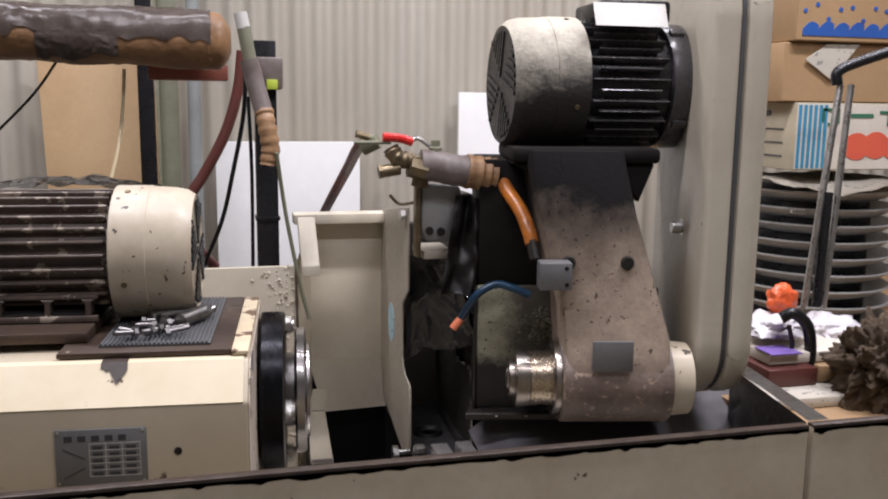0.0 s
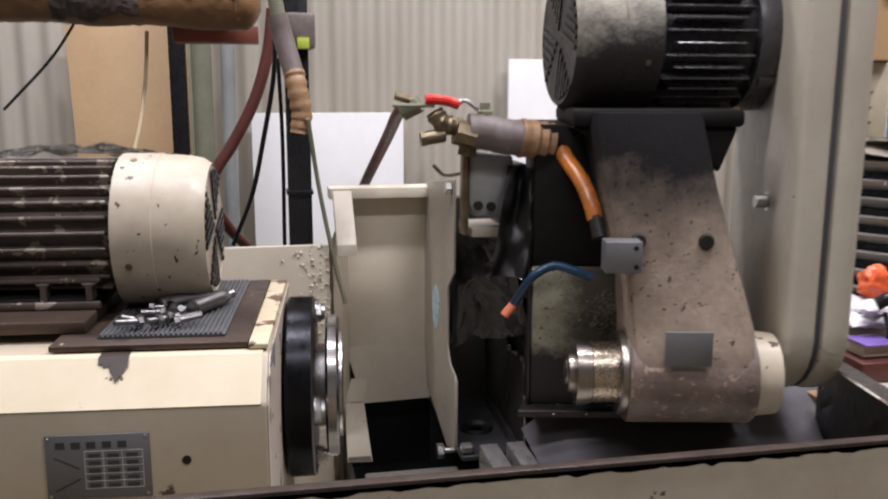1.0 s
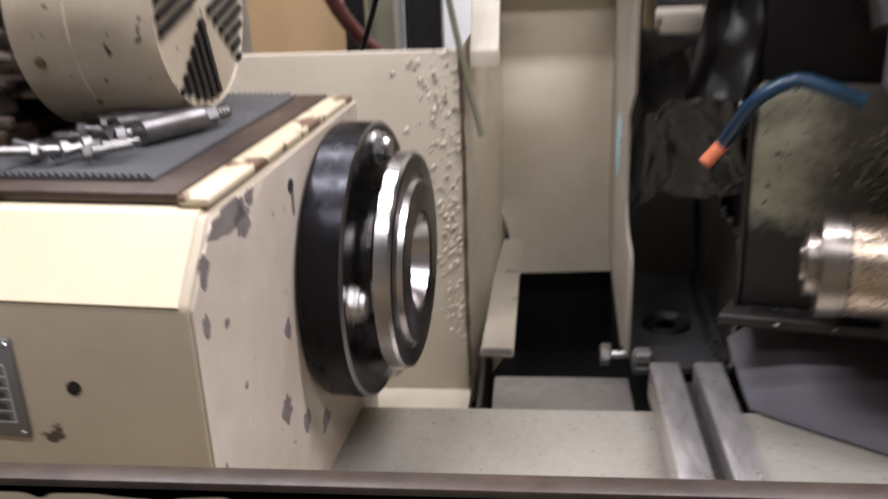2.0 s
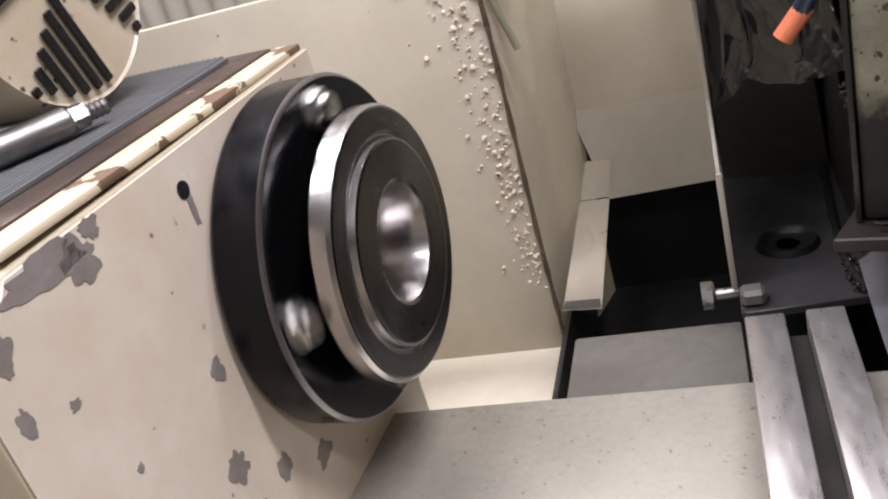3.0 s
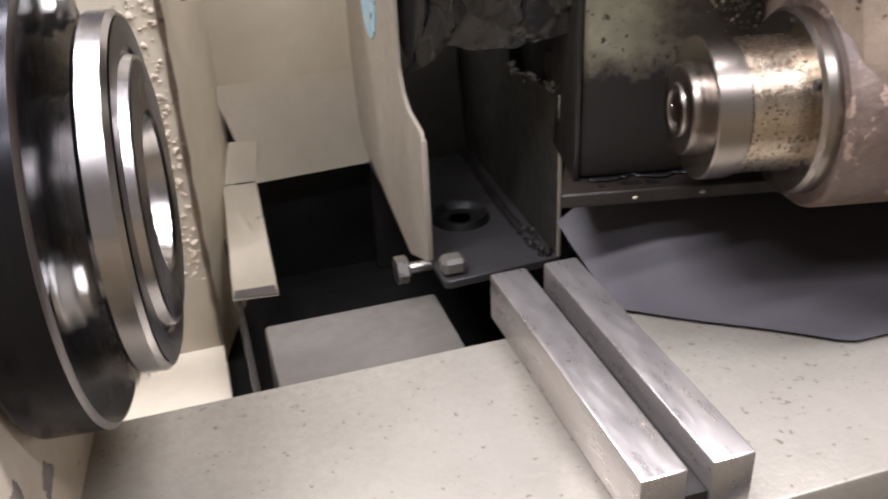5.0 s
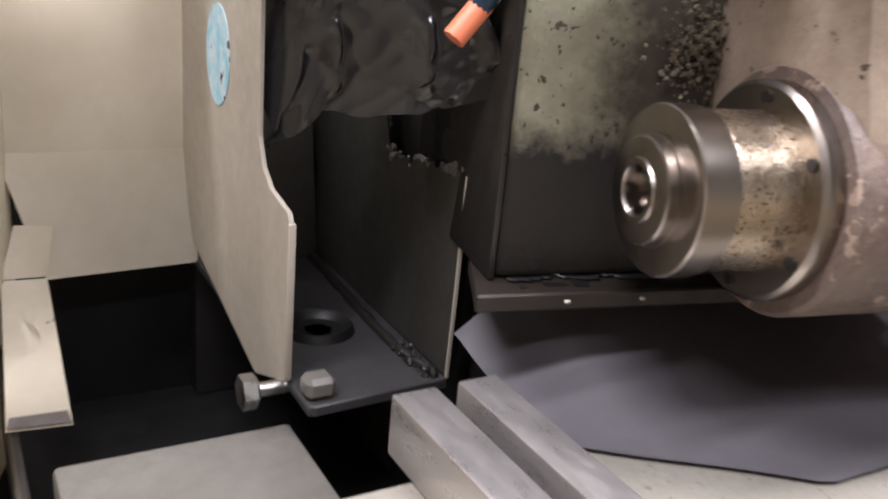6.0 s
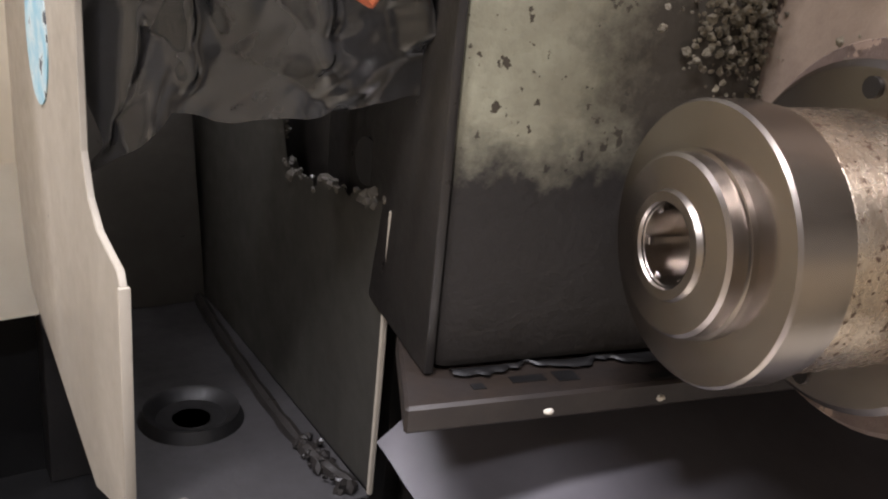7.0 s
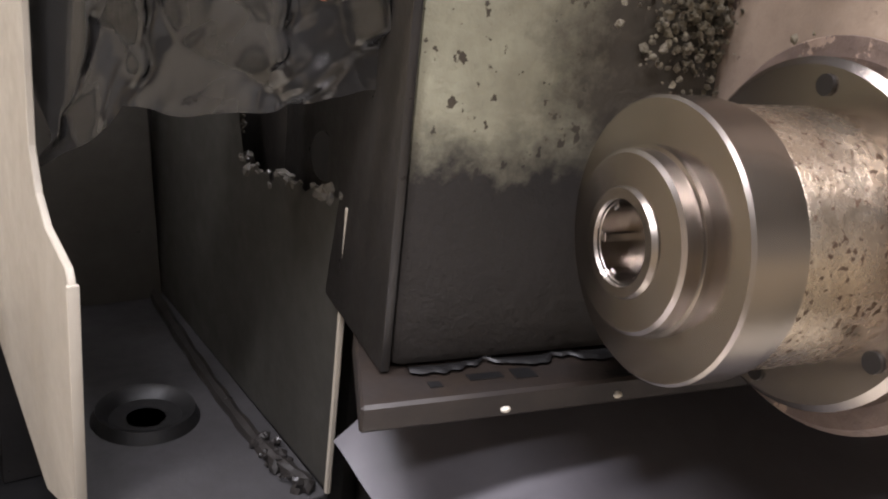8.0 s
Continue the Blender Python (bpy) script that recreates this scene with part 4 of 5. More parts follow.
def black_drape():
    a, b = Vector((0.313, 0.345, 1.301)), Vector((0.370, 0.345, 1.294))
    c, d = Vector((0.270, 0.300, 1.116)), Vector((0.355, 0.300, 1.113))

    def fn(u, v):
        p = a.lerp(b, u).lerp(c.lerp(d, u), v)
        p.y -= 0.010 * math.sin(u * 9 + v * 2) + 0.012 * noise.noise(Vector((u * 4, v * 5, 8)))
        return p
    return sheet(fn, 20, 24, 0.002)


solo("black_drape", black_drape(), M["oily"], "black oily rag hanging from the coolant pipe", "rag", smooth=60)

# ---- coolant pipe with valve ----
cp = thing("coolant_pipe", "taped coolant pipe with dirty brass fittings and a red-handled valve", "pipe")
part("taped_pipe", tube([(0.240, 0.335, 1.360), (0.270, 0.333, 1.358), (0.303, 0.330, 1.351), (0.334, 0.330, 1.348)], 0.030, 24, 6, wobble=0.02), M["tape"], cp, "purple-grey taped pipe")
part("tape_band", tube([(0.327, 0.330, 1.349), (0.359, 0.330, 1.344), (0.384, 0.330, 1.340)], 0.0325, 24, 5, wobble=0.05), M["tantape"], cp, "mottled tape wrapping")
part("coupling", rod((0.380, 0.330, 1.339), (0.412, 0.340, 1.341), 0.027, 20), M["tape"], cp)
part("black_coupling", rod((0.398, 0.345, 1.344), (0.456, 0.360, 1.348), 0.022, 20), M["black"], cp)
part("fitting", tube([(0.243, 0.335, 1.362), (0.217, 0.330, 1.368), (0.193, 0.330, 1.376), (0.183, 0.335, 1.392)], 0.016, 16, 5, wobble=0.10), M["brass"], cp)
part("fitting", rod((0.162, 0.325, 1.349), (0.198, 0.330, 1.354), 0.012, 12), M["brass"], cp)
part("end_nut", rod((0.158, 0.325, 1.348), (0.166, 0.325, 1.349), 0.013, 6), M["brass"], cp)
part("valve_body", rod((0.216, 0.325, 1.361), (0.248, 0.325, 1.352), 0.022, 8), M["brass"], cp)
part("union", rod((0.238, 0.335, 1.319), (0.246, 0.335, 1.367), 0.016, 8), M["brass"], cp)
part("hose_tail", rod((0.134, 0.360, 1.391), (0.161, 0.345, 1.406), 0.015, 12), M["green_post"], cp)
part("bleed_screw", rod((0.118, 0.340, 1.419), (0.143, 0.340, 1.412), 0.007, 8), M["brass"], cp)
part("lever", rod((0.112, 0.325, 1.403), (0.181, 0.325, 1.403), 0.0035, 8), M["green_post"], cp, "green steel lever")
part("lever_grip", tube([(0.166, 0.325, 1.413), (0.197, 0.325, 1.411), (0.222, 0.325, 1.404)], 0.0085, 10, 4), M["red"], cp, "red plastic grip")
part("lever_end", tube([(0.220, 0.325, 1.405), (0.233, 0.325, 1.411), (0.255, 0.325, 1.396)], 0.004, 8, 4), M["zinc"], cp)
part("valve_stem", lathe([(0, 0.013), (0.012, 0.013), (0.014, 0.009), (0.026, 0.009)], 8, "z", m=Matrix.Translation((0.269, 0.335, 1.381))), M["green_post"], cp)
part("wire", tube([(0.181, 0.335, 1.304), (0.200, 0.335, 1.287), (0.227, 0.335, 1.289)], 0.003, 8, 4), M["brass"], cp)
part("drop_pipe", tube([(0.386, 0.335, 1.330), (0.381, 0.330, 1.285), (0.373, 0.330, 1.221)], 0.010, 12, 5), M["grey_post"], cp, "thin grey drop pipe")
br = thing("pipe_bracket", "dirty grey cast bracket bolted under the coolant pipe", "bracket")
part("plate", prism([(0.248, 1.325), (0.325, 1.318), (0.332, 1.225), (0.318, 1.205), (0.255, 1.212), (0.246, 1.235)], 0.352, 0.385, "y", 0.008, 3), M["greypan"], br)
part("bolt_head", lathe([(0.346, 0.008), (0.352, 0.008)], 12, "y", m=Matrix.Translation((0.262, 0, 1.232))), M["oily"], br)
part("bolt_head", lathe([(0.346, 0.008), (0.352, 0.008)], 12, "y", m=Matrix.Translation((0.285, 0, 1.230))), M["oily"], br)
part("shelf", box(0.252, 0.335, 0.35, 0.46, 1.176, 1.192, 0.002), M["guard"], br)
part("strap", box(0.236, 0.246, 0.35, 0.38, 1.18, 1.36, 0.003), M["brass"], br)
part("stay", box(0.31, 0.36, 0.385, 0.46, 1.03, 1.30, 0.006), M["oily"], br)

oh = thing("orange_hose", "translucent orange coolant hose with a black end fitting", "hose")
part("tube", tube([(0.396, 0.315, 1.332), (0.400, 0.285, 1.311), (0.411, 0.250, 1.283), (0.415, 0.215, 1.253), (0.419, 0.200, 1.226)], 0.0135, 16, 8), M["orange"], oh)
part("ferrule", rod((0.418, 0.200, 1.231), (0.421, 0.185, 1.199), 0.0115, 14), M["oily"], oh)
nb = thing("nozzle_block", "grey machined coolant block with two screw holes", "machine part", WF)
part("block", box(0.042, 0.098, -0.085, -0.046, 1.158, 1.206, 0.002), M["plate"], nb)
for x, z in ((0.088, 1.197), (0.089, 1.168)):
    part("screw_hole", lathe([(-0.0862, 0.0038), (-0.083, 0.0038)], 14, "y", m=Matrix.Translation((x, 0, z))), M["black"], nb)
bh = thing("blue_hose", "thin blue coolant hose with a faded orange tip", "hose")
part("tube", tube([(0.431, 0.240, 1.122), (0.400, 0.250, 1.134), (0.370, 0.260, 1.140), (0.338, 0.265, 1.123), (0.324, 0.280, 1.096), (0.313, 0.295, 1.069)], 0.0075, 12, 8, wobble=0.06), M["blue"], bh)
part("tip", rod((0.315, 0.295, 1.071), (0.297, 0.296, 1.049), 0.0078, 12), M["pink"], bh, "faded orange tip")

# ---- behind the machine ----
solo("sheet_flange", prism([(0.545, 1.112), (0.545, 1.135), (0.640, 1.228), (0.640, 1.206)], 0.034, 0.072, "x", 0.0015, 1), M["cream_clean"], "cream folded steel flange, scuffed at its end", "machine part")
solo("thin_rod", tube([(-0.017, 0.500, 1.375), (0.002, 0.530, 1.245), (0.029, 0.540, 1.100), (0.048, 0.545, 1.021)], 0.0042, 10), M["green_post"], "thin olive rod leaning behind the workhead", "rod")
bp_ = thing("black_post", "black square post with clamped fittings", "post")
part("post", box(-0.053, -0.008, 0.60, 0.645, 0.0, 1.60, 0.003), M["black"], bp_)
part("clamp", box(-0.057, 0.004, 0.57, 0.65, 1.50, 1.565, 0.006), M["tape"], bp_)
part("clamp_tag", box(-0.030, -0.008, 0.564, 0.569, 1.500, 1.520, 0.001), M["yellowgreen"], bp_, "yellow-green tag")
part("cable_strap", box(-0.056, -0.005, 0.597, 0.648, 1.226, 1.234, 0.001), M["black"], bp_)
hp = thing("taped_hose_pipe", "grey hose pipe with a white cap bound with tan tape", "pipe")
part("cap", tube([(-0.080, 0.540, 1.648), (-0.074, 0.540, 1.618)], 0.0135, 14, 3), M["whitecap"], hp, "white plastic cap")
part("sleeve", tube([(-0.074, 0.540, 1.620), (-0.063, 0.540, 1.555)], 0.0135, 14, 3), M["green_post"], hp)
part("pipe", tube([(-0.065, 0.540, 1.558), (-0.053, 0.540, 1.508), (-0.039, 0.530, 1.455)], 0.0185, 16, 4), M["tape"], hp)
part("binding", tube([(-0.038, 0.530, 1.458), (-0.033, 0.520, 1.424), (-0.027, 0.520, 1.383), (-0.031, 0.520, 1.349)], 0.0185, 16, 6, wobble=0.08), M["tantape"], hp, "tan tape binding")
solo("black_cable", tube([(-0.066, 0.700, 1.559), (-0.073, 0.700, 1.450), (-0.097, 0.750, 1.323), (-0.125, 0.800, 1.202), (-0.170, 0.850, 1.087)], 0.005, 8), M["black"], "thin black cable hanging behind the machine", "cable", group="cables")
solo("black_cable", tube([(-0.064, 0.660, 1.486), (-0.060, 0.660, 1.329), (-0.062, 0.660, 1.118)], 0.004, 8), M["black"], "thin black cable along the post", "cable", group="cables")
solo("black_wire", tube([(-0.475, 0.950, 1.578), (-0.540, 0.960, 1.488), (-0.646, 0.970, 1.379)], 0.0035, 6), M["black"], "thin black wire against the wall", "cable", group="cables")
solo("cream_cord", tube([(-0.338, 0.950, 1.548), (-0.345, 0.950, 1.458), (-0.356, 0.930, 1.372), (-0.380, 0.900, 1.268)], 0.0042, 8), M["cord"], "cream cord hanging down to the motor", "cord")
solo("maroon_hose", tube([(-0.070, 0.800, 1.588), (-0.082, 0.800, 1.500), (-0.112, 0.800, 1.404), (-0.160, 0.800, 1.313), (-0.197, 0.800, 1.255), (-0.209, 0.820, 1.194), (-0.179, 0.850, 1.128), (-0.144, 0.900, 1.077)], 0.0125, 14), M["maroon"], "maroon rubber hose looping down behind the motor", "hose", group="maroon hoses")
solo("maroon_hose", tube([(0.151, 0.400, 1.402), (0.144, 0.480, 1.385), (0.145, 0.650, 1.329), (0.134, 0.900, 1.226), (0.127, 1.100, 1.142)], 0.0115, 14), M["maroon"], "maroon rubber hose running down behind the panel", "hose", group="maroon hoses")


ROLL_A, ROLL_B = Vector((-0.741, 0.950, 1.628)), Vector((-0.093, 0.850, 1.612))


def roll_point(u, a, lift):
    p = ROLL_A.lerp(ROLL_B, u)
    c, s_ = math.cos(a), math.sin(a)
    r = 0.060 + 0.006 * noise.noise(Vector((u * 5, c * 1.5, s_ * 1.5))) + 0.004 * abs(noise.noise(Vector((u * 14, c * 3, s_ * 3)))) + 0.002 * noise.noise(Vector((u * 50, c * 6, s_ * 6))) + lift
    r *= 1 - 0.6 * (max(0, u - 0.95) / 0.05) ** 2
    return (p.x, p.y + r * c, p.z + r * s_ * 1.05)


rl = thing("wrapped_roll", "long roll wrapped in torn brown paper and plastic film", "roll")
part("wrapping", sheet(lambda u, v: roll_point(u, 2 * math.pi * v, 0.0), 120, 36), M["wrap"], rl, smooth=60)


def film_over(u0, u1, a0, a1, seed):
    """Film lying on the roll, its border torn."""
    def fn(u, v):
        uu = u0 + (u1 - u0) * u
        lo = a0 - 0.5 * noise.noise(Vector((uu * 8, seed, 0))) - 0.25 * noise.noise(Vector((uu * 25, seed, 3)))
        return roll_point(uu, lo + (a1 - lo) * v, 0.0025 + 0.004 * abs(noise.noise(Vector((uu * 18, v * 6, seed)))))
    return sheet(fn, 90, 16, 0.0005)


part("film", film_over(0.0, 0.93, math.pi * 1.02, math.pi * 0.25, 1.0), M["film"], rl, "torn grey-brown plastic film", smooth=60)
part("film", film_over(0.35, 0.62, math.pi * 1.30, math.pi * 0.95, 5.0), M["film"], rl, "torn grey-brown plastic film", smooth=60)
part("frayed_end", lathe([(0.0, 0.030), (0.006, 0.052), (0.02, 0.0585), (0.034, 0.060), (0.034, 0.05)], 24, m=Matrix.Translation(ROLL_B) @ pose(0.0, 0, 0, 0, 0, -8.8) @ pose(-0.022, 0, 0) @ pose(0, 0, 0, 0, 0, 180) @ pose(-0.012, 0, 0)), M["tantape"], rl, "tan taped end of the roll")
solo("red_beam", box(-0.285, -0.10, 0.95, 1.05, 1.525, 1.562, 0.003), M["redbeam"], "red oxide steel beam under the wrapped roll", "beam")
solo("film_sheet", sheet(lambda u, v: (-0.62 + 0.5 * u, 0.92 + 0.1 * v, 1.648 + 0.012 * noise.noise(Vector((u * 6, v * 3, 0))) + 0.01 * v), 20, 6, 0.004), M["film"], "crumpled grey film sheet over the roll", "sheet", smooth=60)
po = thing("green_post", "faded green steel post with chipped paint", "post")
part("web", box(-0.305, -0.245, 1.70, 1.712, 0.0, 3.0, 0.001), M["green_post"], po)
part("flange", box(-0.310, -0.302, 1.66, 1.74, 0.0, 3.0, 0.001), M["green_post"], po)
solo("grey_pipe_post", rod((-0.205, 1.64, 0.0), (-0.185, 1.64, 3.0), 0.021, 18), M["grey_post"], "grey painted upright pipe", "post")
solo("dark_post", box(-0.365, -0.318, 1.66, 1.70, 0.0, 3.0, 0.002), M["black"], "dark steel upright post", "post")
solo("hardboard_sheet", box(-0.178, 0.178, -0.006, 0.006, -1.27, 0.34, 0.001), M["ply"], "tan hardboard sheet leaning against the wall", "board", Matrix.Translation((-0.494, 1.83, 1.275)) @ pose(0, 0, 0, -4, -2.4, 0))
solo("white_board", box((-0.136, 1.870, 1.339)[0], (0.365, 1.870, 1.336)[0], 1.862, 1.885, 0.0, (0.095, 1.870, 1.339)[2], 0.002), M["white"], "plain white board leaning on the ribbed wall", "board", group="white boards")
solo("white_board", box((0.739, 1.900, 1.515)[0], (1.186, 1.900, 1.522)[0], 1.895, 1.915, 0.0, (0.739, 1.900, 1.519)[2], 0.002), M["white"], "tall plain white board against the ribbed wall", "board", group="white boards")
solo("black_plastic_sheet", sheet(lambda u, v: (-0.53 + 0.30 * u, 0.20 + 0.16 * v, 1.325 + 0.018 * math.sin(u * 3.1) + 0.012 * noise.noise(Vector((u * 7, v * 5, 2)))), 30, 14, 0.002), M["plastic"], "black plastic bundle lying behind the motor", "sheet", smooth=60)

# spots of dried grout on the rear panel


def grout():
    bm = bmesh.new()
    rnd = random.Random(4)
    for k in range(320):
        z = 0.72 + 0.42 * rnd.random() ** 0.9
        x = 0.016 - abs(rnd.gauss(0, 0.045)) * (0.3 + z - 0.7)
        r = 0.0010 + 0.0028 * rnd.random() ** 2
        b2 = bmesh.new()
        bmesh.ops.create_icosphere(b2, subdivisions=1, radius=r)
        for v in b2.verts:
            v.co *= 0.7 + 0.6 * rnd.random()
        join(bm, b2, Matrix.Translation((x, 0.540, z)))
    return bm


solo("grout_spots", grout(), M["cream_chip"], "dried grout spots on the cream panel", "grout", kind="stuff")
solo("panel_seam", tube([(0.0215, 0.538, 1.13), (0.0225, 0.538, 0.98), (0.021, 0.538, 0.80), (0.0225, 0.538, 0.66)], 0.0028, 8, 8, wobble=0.3), M["scrap"], "dirty dried sealant along the panel edge", "sealant")

# ---- loose bolts and pins on the ribbed mat ----


def loose_bolt(m, l=0.028, r=0.004, mat="zinc"):
    t = thing("loose_bolt", "small greasy steel bolt lying on the mat", "bolt", m, "loose bolts")
    part("head", lathe([(0, r * 1.8), (r * 1.6, r * 1.8), (r * 1.8, r * 1.5)], 6), M[mat], t)
    part("shank", lathe([(r * 1.7, r), (l, r), (l + 0.001, r * 0.7)], 12), M[mat], t)


rnd = random.Random(11)
for k in range(13):
    u, v = -0.205 + 0.055 * rnd.random(), -0.215 + 0.085 * rnd.random()
    loose_bolt(HF @ pose(u, v, 1.1495 + 0.004 * rnd.random(), 0, rnd.uniform(-8, 8), rnd.uniform(0, 360)), 0.018 + 0.02 * rnd.random(), 0.0034 + 0.0012 * rnd.random(), rnd.choice(["greasy", "steel_dark"]))
for u, v, a in ((-0.150, -0.150, 62), (-0.196, -0.130, 40)):
    pn = thing("steel_pin", "turned steel pin with a threaded end lying on the mat", "pin", HF @ pose(u, v, 1.1530, 0, 0, a), "steel pins")
    part("barrel", lathe([(0, 0.009), (0.001, 0.0105), (0.060, 0.0105), (0.062, 0.009)], 24), M["greasy"], pn)
    part("hex", lathe([(0.062, 0.009), (0.073, 0.009)], 6), M["greasy"], pn)
    part("thread", lathe([(0.073 + 0.002 * i, 0.006 if i % 2 else 0.0052) for i in range(9)], 14), M["steel_dark"], pn)

# ---- stores beside the machine ----
bench = thing("side_bench", "rough wooden bench with a dark top beside the machine", "bench")
part("top", box(0.90, 2.3, 0.10, 1.5, 0.835, 0.865, 0.003), M["card"], bench)
for x, y in ((0.98, 0.16), (2.22, 0.16), (0.98, 1.44), (2.22, 1.44)):
    part("leg", box(x - 0.03, x + 0.03, y - 0.03, y + 0.03, 0, 0.835, 0.002), M["card"], bench)


def tray(z, jit):
    t = thing("round_tray", "grey painted round metal tray in a tall stack", "tray", pose(1.53 + jit, 0.90, z), "stacked trays")
    part("dish", lathe([(0.004, 0.0), (0.004, 0.17), (0.012, 0.19), (0.026, 0.214), (0.030, 0.220), (0.034, 0.219), (0.034, 0.214), (0.016, 0.186), (0.008, 0.168), (0.008, 0.0)], 72, "z", closed=True), M["greypan"], t)
    part("spacer", lathe([(0.008, 0.15), (0.044, 0.15)], 40, "z"), M["black"], t)


for k in range(9):
    tray(0.866 + k * 0.0445, 0.006 * math.sin(k * 2.3))
solo("newspaper", sheet(lambda u, v: (1.29 + 0.42 * u, 0.66 + 0.40 * v, 1.285 + 0.010 * noise.noise(Vector((u * 5, v * 5, 0))) - 0.09 * max(0, 0.35 - v) * (1 - abs(2 * u - 0.7))), 22, 16, 0.0015), M["paper"], "old newspaper folded over the tray stack", "newspaper", smooth=60)


def carton(name, label, x0, x1, y0, y1, z0, z1, front, side):
    c = thing(name, label, "box", pose(0, 0, 0), "cartons")
    part("body", box(x0, x1, y0, y1, z0, z1, 0.004), M[side], c)
    part("front_face", box(x0 + 0.003, x1 - 0.003, y0 - 0.0025, y0 - 0.0003, z0 + 0.003, z1 - 0.003), M[front], c)
    return c


c3 = carton("carton", "white fruit carton printed with blue stripes and red fruit", 1.345, 1.86, 0.75, 1.08, 1.312, 1.490, "cardwhite", "cardgrey")
for k in range(6):
    part("stripe", box(1.350 + k * 0.0155, 1.359 + k * 0.0155, 0.7455, 0.7472, 1.318, 1.484), M["ink_cyan"], c3, smooth=0)
for cx, cz, cr in ((1.535, 1.375, 0.042), (1.595, 1.378, 0.042), (1.650, 1.372, 0.036)):
    part("fruit_print", lathe([(0.7452, 0.001), (0.7458, cr), (0.7472, cr)], 32, "y", m=Matrix.Translation((cx, 0, cz)) @ Matrix.Diagonal((1, 1, 0.86, 1))), M["ink_red"], c3)
for x0, x1, z0, z1 in ((1.425, 1.475, 1.468, 1.476), (1.420, 1.429, 1.44, 1.476), (1.465, 1.475, 1.435, 1.47), (1.44, 1.462, 1.43, 1.438), (1.51, 1.58, 1.452, 1.462), (1.60, 1.66, 1.462, 1.470), (1.625, 1.635, 1.43, 1.48)):
    part("print_bar", box(x0, x1, 0.7455, 0.7472, z0, z1), M["ink_green"], c3, smooth=0)
for k in range(3):
    part("side_print", box(1.3425, 1.3448, 0.80, 0.98, 1.345 + k * 0.036, 1.349 + k * 0.036), M["ink_dark"], c3, smooth=0)
part("hand_hole", box(1.3425, 1.3448, 0.86, 0.90, 1.455, 1.468, 0.0), M["black"], c3)
c2 = carton("carton", "open brown carton with a folded newspaper hanging out", 1.30, 1.88, 0.76, 1.10, 1.492, 1.644, "card", "card")
part("flap", prism([(1.42, 1.640), (1.52, 1.642), (1.44, 1.55), (1.36, 1.60)], 0.748, 0.752, "y"), M["paper"], c2, "folded newspaper")
c1 = carton("carton", "tan carton printed with blue waves and dots", 1.315, 1.9, 0.74, 1.08, 1.647, 1.86, "card", "card")
for k in range(7):
    x = 1.335 + k * 0.046
    pts = [(x, 1.660)] + [(x + 0.046 * i / 8, 1.676 + 0.016 * math.sin(i / 8 * math.pi * 0.9) + 0.010 * i / 8 * (1 if k % 2 else 0.6)) for i in range(9)] + [(x + 0.046, 1.660)]
    part("wave_print", prism(pts, 0.7355, 0.7372, "y"), M["ink_blue"], c1, smooth=0)
for k in range(9):
    part("dot_print", lathe([(0.7355, 0.001), (0.7358, 0.006), (0.7372, 0.006)], 16, "y", m=Matrix.Translation((1.34 + 0.035 * k, 0, 1.722 + 0.02 * math.sin(k * 2.2)))), M["ink_blue"], c1, smooth=0)
tl = thing("folding_trolley", "scuffed chrome folding trolley frame with a black handle", "trolley")
part("upright", rod((1.315, 0.550, 1.531), (1.225, 0.500, 0.999), 0.0085, 14), M["zinc"], tl)
part("upright", rod((1.353, 0.560, 1.532), (1.286, 0.510, 0.994), 0.0085, 14), M["zinc"], tl)
part("handle", tube([(1.307, 0.550, 1.531), (1.305, 0.550, 1.560), (1.345, 0.540, 1.582), (1.434, 0.500, 1.617)], 0.013, 12, 6), M["black"], tl, "black grip")
part("slider", rod((1.283, 0.520, 1.277), (1.259, 0.500, 1.004), 0.012, 10), M["black"], tl)
part("cross_bar", box(1.19, 1.24, 0.520, 0.532, 1.228, 1.236, 0.001), M["zinc"], tl)
hk = thing("black_hook_handle", "bent black plastic handle standing on papers", "handle")
part("grip", tube([(1.042, 0.330, 1.025), (1.065, 0.320, 1.037), (1.094, 0.310, 1.011), (1.107, 0.310, 0.959), (1.104, 0.310, 0.892)], 0.013, 14, 8), M["black"], hk)
part("spring", tube([(1.056, 0.320, 1.010), (1.068, 0.320, 0.965), (1.055, 0.320, 0.921)], 0.005, 8, 6), M["oily"], hk)


def lump(name, label, category, c, s, mat, seed, rough=0.35, sub=4, f=2.2):
    bm = bmesh.new()
    bmesh.ops.create_icosphere(bm, subdivisions=sub, radius=1)
    for v in bm.verts:
        d = 1 + rough * noise.noise(v.co * f + Vector((seed, 0, 0))) + rough * 0.5 * noise.noise(v.co * f * 3 + Vector((0, seed, 0)))
        v.co = Vector((v.co.x * s[0] * d, v.co.y * s[1] * d, max(-s[2] * 0.8, v.co.z * s[2] * d)))
    solo(name, bm, mat, label, category, Matrix.Translation(c), smooth=50)


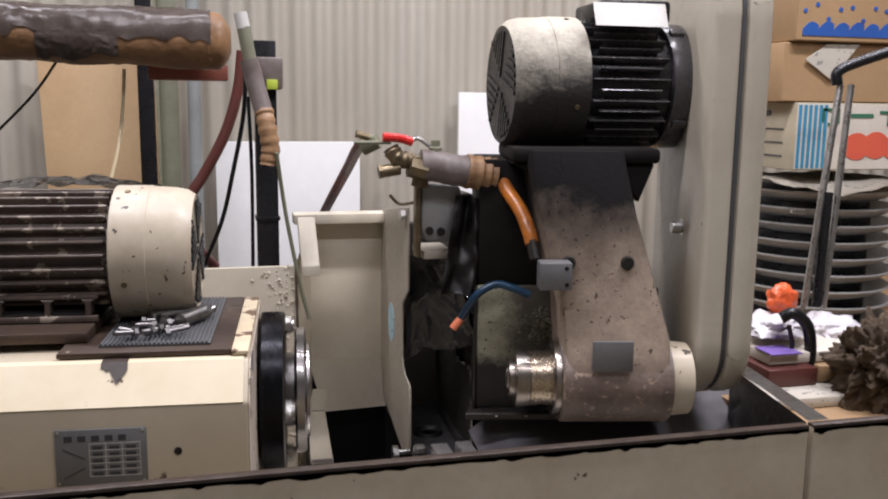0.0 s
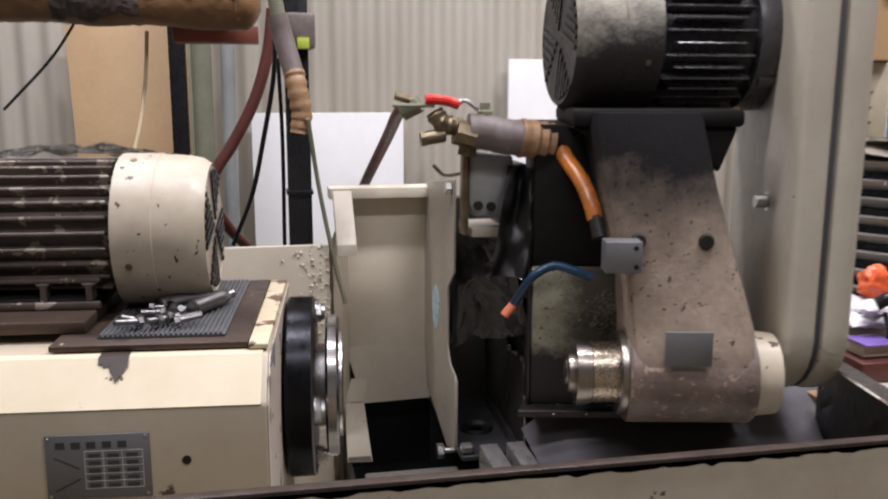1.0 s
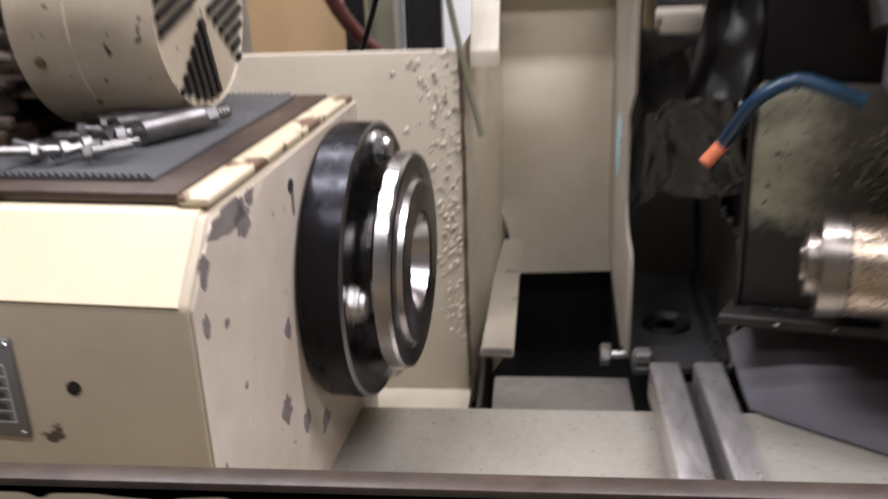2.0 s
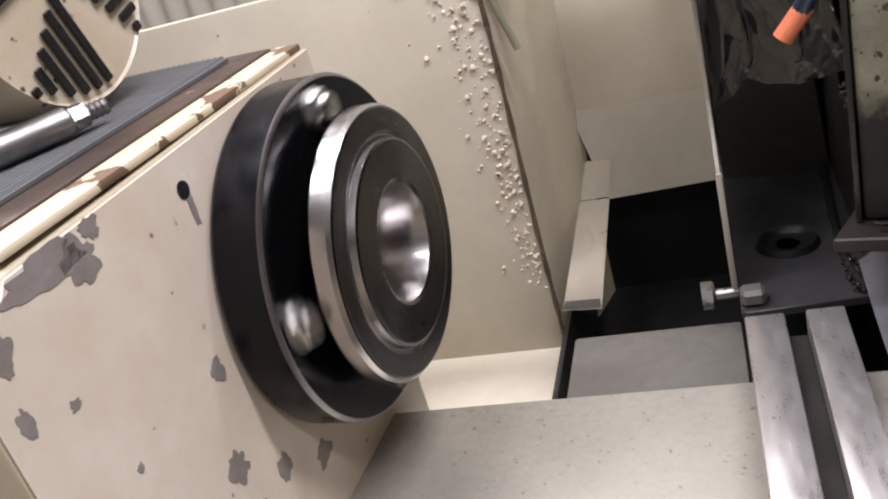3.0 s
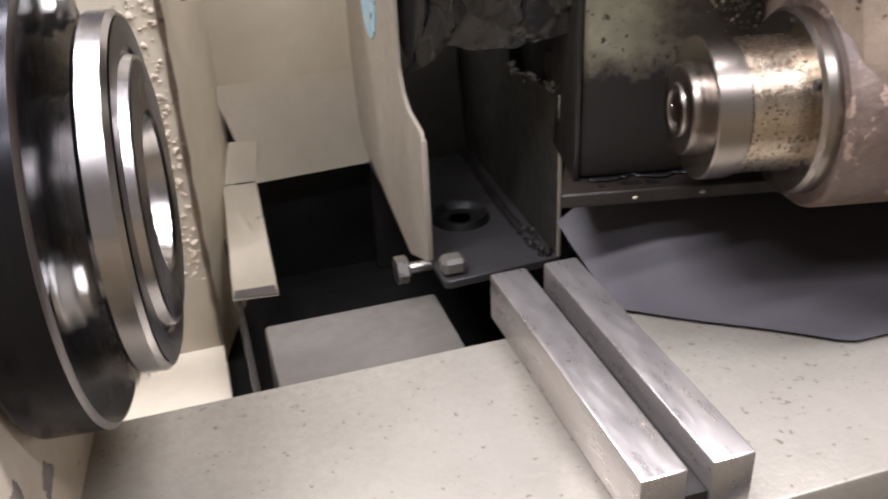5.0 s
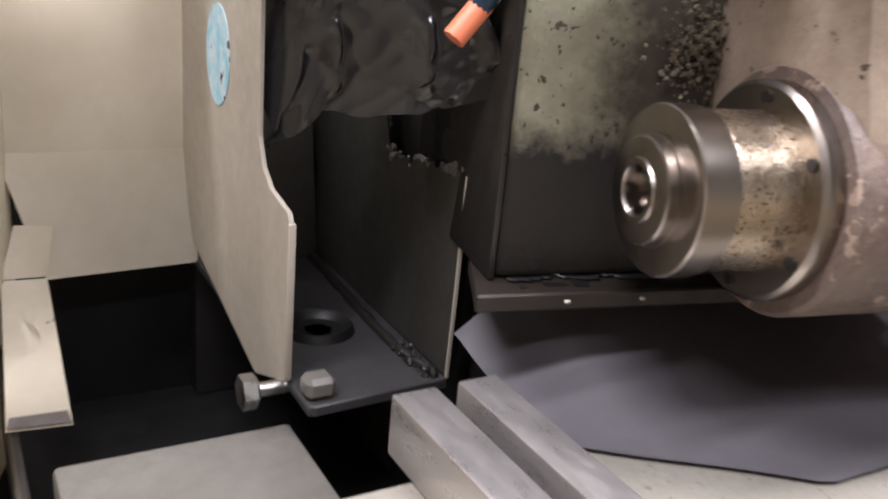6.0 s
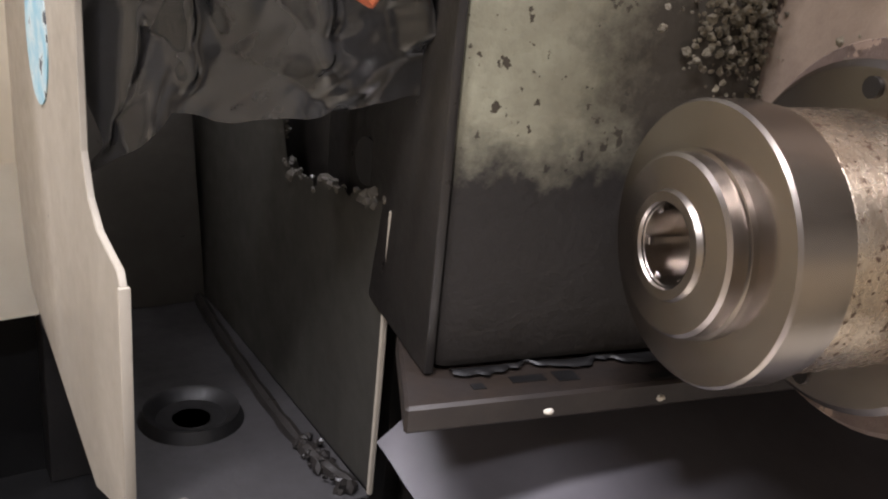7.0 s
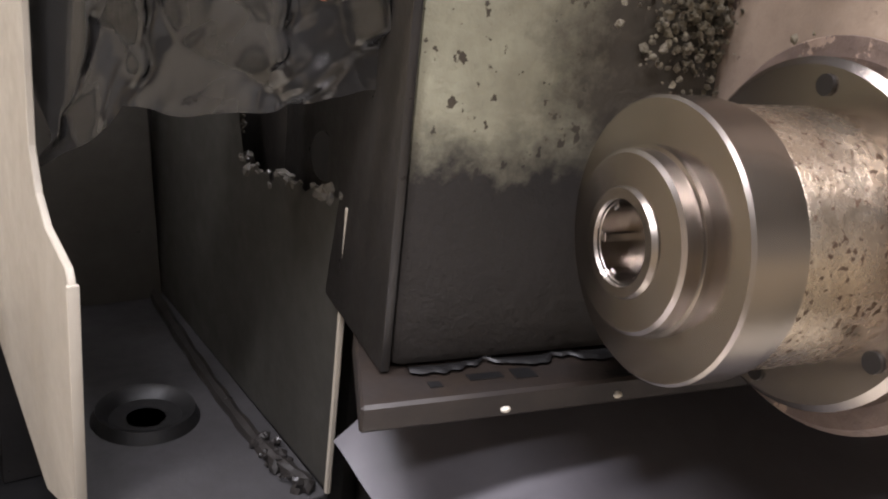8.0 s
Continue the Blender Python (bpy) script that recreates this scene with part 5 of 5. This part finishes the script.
lump("orange_bag", "crumpled bright orange plastic bag", "bag", (1.106, 0.420, 1.043), (0.034, 0.03, 0.036), M["orangebag"], 3.0, 0.3)
lump("white_bag", "white plastic bag with purple print", "bag", (1.075, 0.400, 0.989), (0.075, 0.06, 0.030), M["whitebag"], 7.0, 0.35)
lump("white_bag", "crumpled white plastic bag under the handle", "bag", (1.264, 0.450, 0.960), (0.075, 0.07, 0.034), M["whitebag"], 9.0, 0.35)
lump("scrap_pile", "brown oily clump of swarf and rust", "swarf", (1.204, 0.200, 0.941), (0.10, 0.09, 0.100), M["scrap"], 5.0, 0.42, 6, 3.4)
for k, (x0, x1, y0, y1, z0, z1, mt, nm) in enumerate(((1.0, 1.30, 0.30, 0.62, 0.930, 0.955, "cardwhite", "stacked white paper packet on the bench"), (0.98, 1.10, 0.27, 0.55, 0.890, 0.929, "maroon", "dark red box on the bench"), (1.11, 1.32, 0.28, 0.60, 0.892, 0.928, "card", "flat tan carton on the bench"), (0.95, 1.35, 0.2, 0.62, 0.866, 0.889, "paper", "pile of old papers on the bench"))):
    solo("packet", box(x0, x1, y0, y1, z0, z1, 0.004), M[mt], nm, "packet", group="packets")
solo("purple_label", box(0.995, 1.07, 0.285, 0.35, 0.9555, 0.959, 0.001), M["purple"], "purple printed plastic pouch on the packets", "pouch")


def crust(label, c, s3, seed, n):
    """Caked grease: crumbs heaped over an uneven patch."""
    bm = bmesh.new()
    rnd = random.Random(seed)
    for k in range(n):
        p = Vector((rnd.gauss(0, 0.5), rnd.gauss(0, 0.35), rnd.gauss(0, 0.5)))
        b2 = bmesh.new()
        bmesh.ops.create_icosphere(b2, subdivisions=1, radius=0.0006 + 0.0017 * rnd.random() ** 2)
        for v in b2.verts:
            v.co *= 0.5 + 0.9 * rnd.random()
        join(bm, b2, Matrix.Translation((p.x * s3[0], p.y * s3[1], p.z * s3[2])))
    solo("grease_crust", bm, M["crust"], label, "grease", Matrix.Translation(c), kind="stuff", smooth=0)


crust("caked grey-gold grease crumbs between the castings", (0.478, 0.262, 1.050), (0.032, 0.012, 0.036), 2, 1100)
crust("caked grease crumbs on the spindle housing", (0.512, 0.215, 1.050), (0.032, 0.018, 0.009), 6, 600)
for k, (x, y, z) in enumerate(((0.372, 0.243, 0.886), (0.428, 0.232, 0.886))):
    lump("paint_fleck", "small pale paint fleck on the base plate", "fleck", (x, y, z), (0.0026, 0.0016, 0.0014), M["paper"], 3.0 + k, 0.4, 2)


def motions():
    rows = []
    for k in range(81):
        rows.append((k / 10, HF @ pose(0, 0, SPZ, 45.0 * k + 89)))
    walk(spindle, rows)


motions()
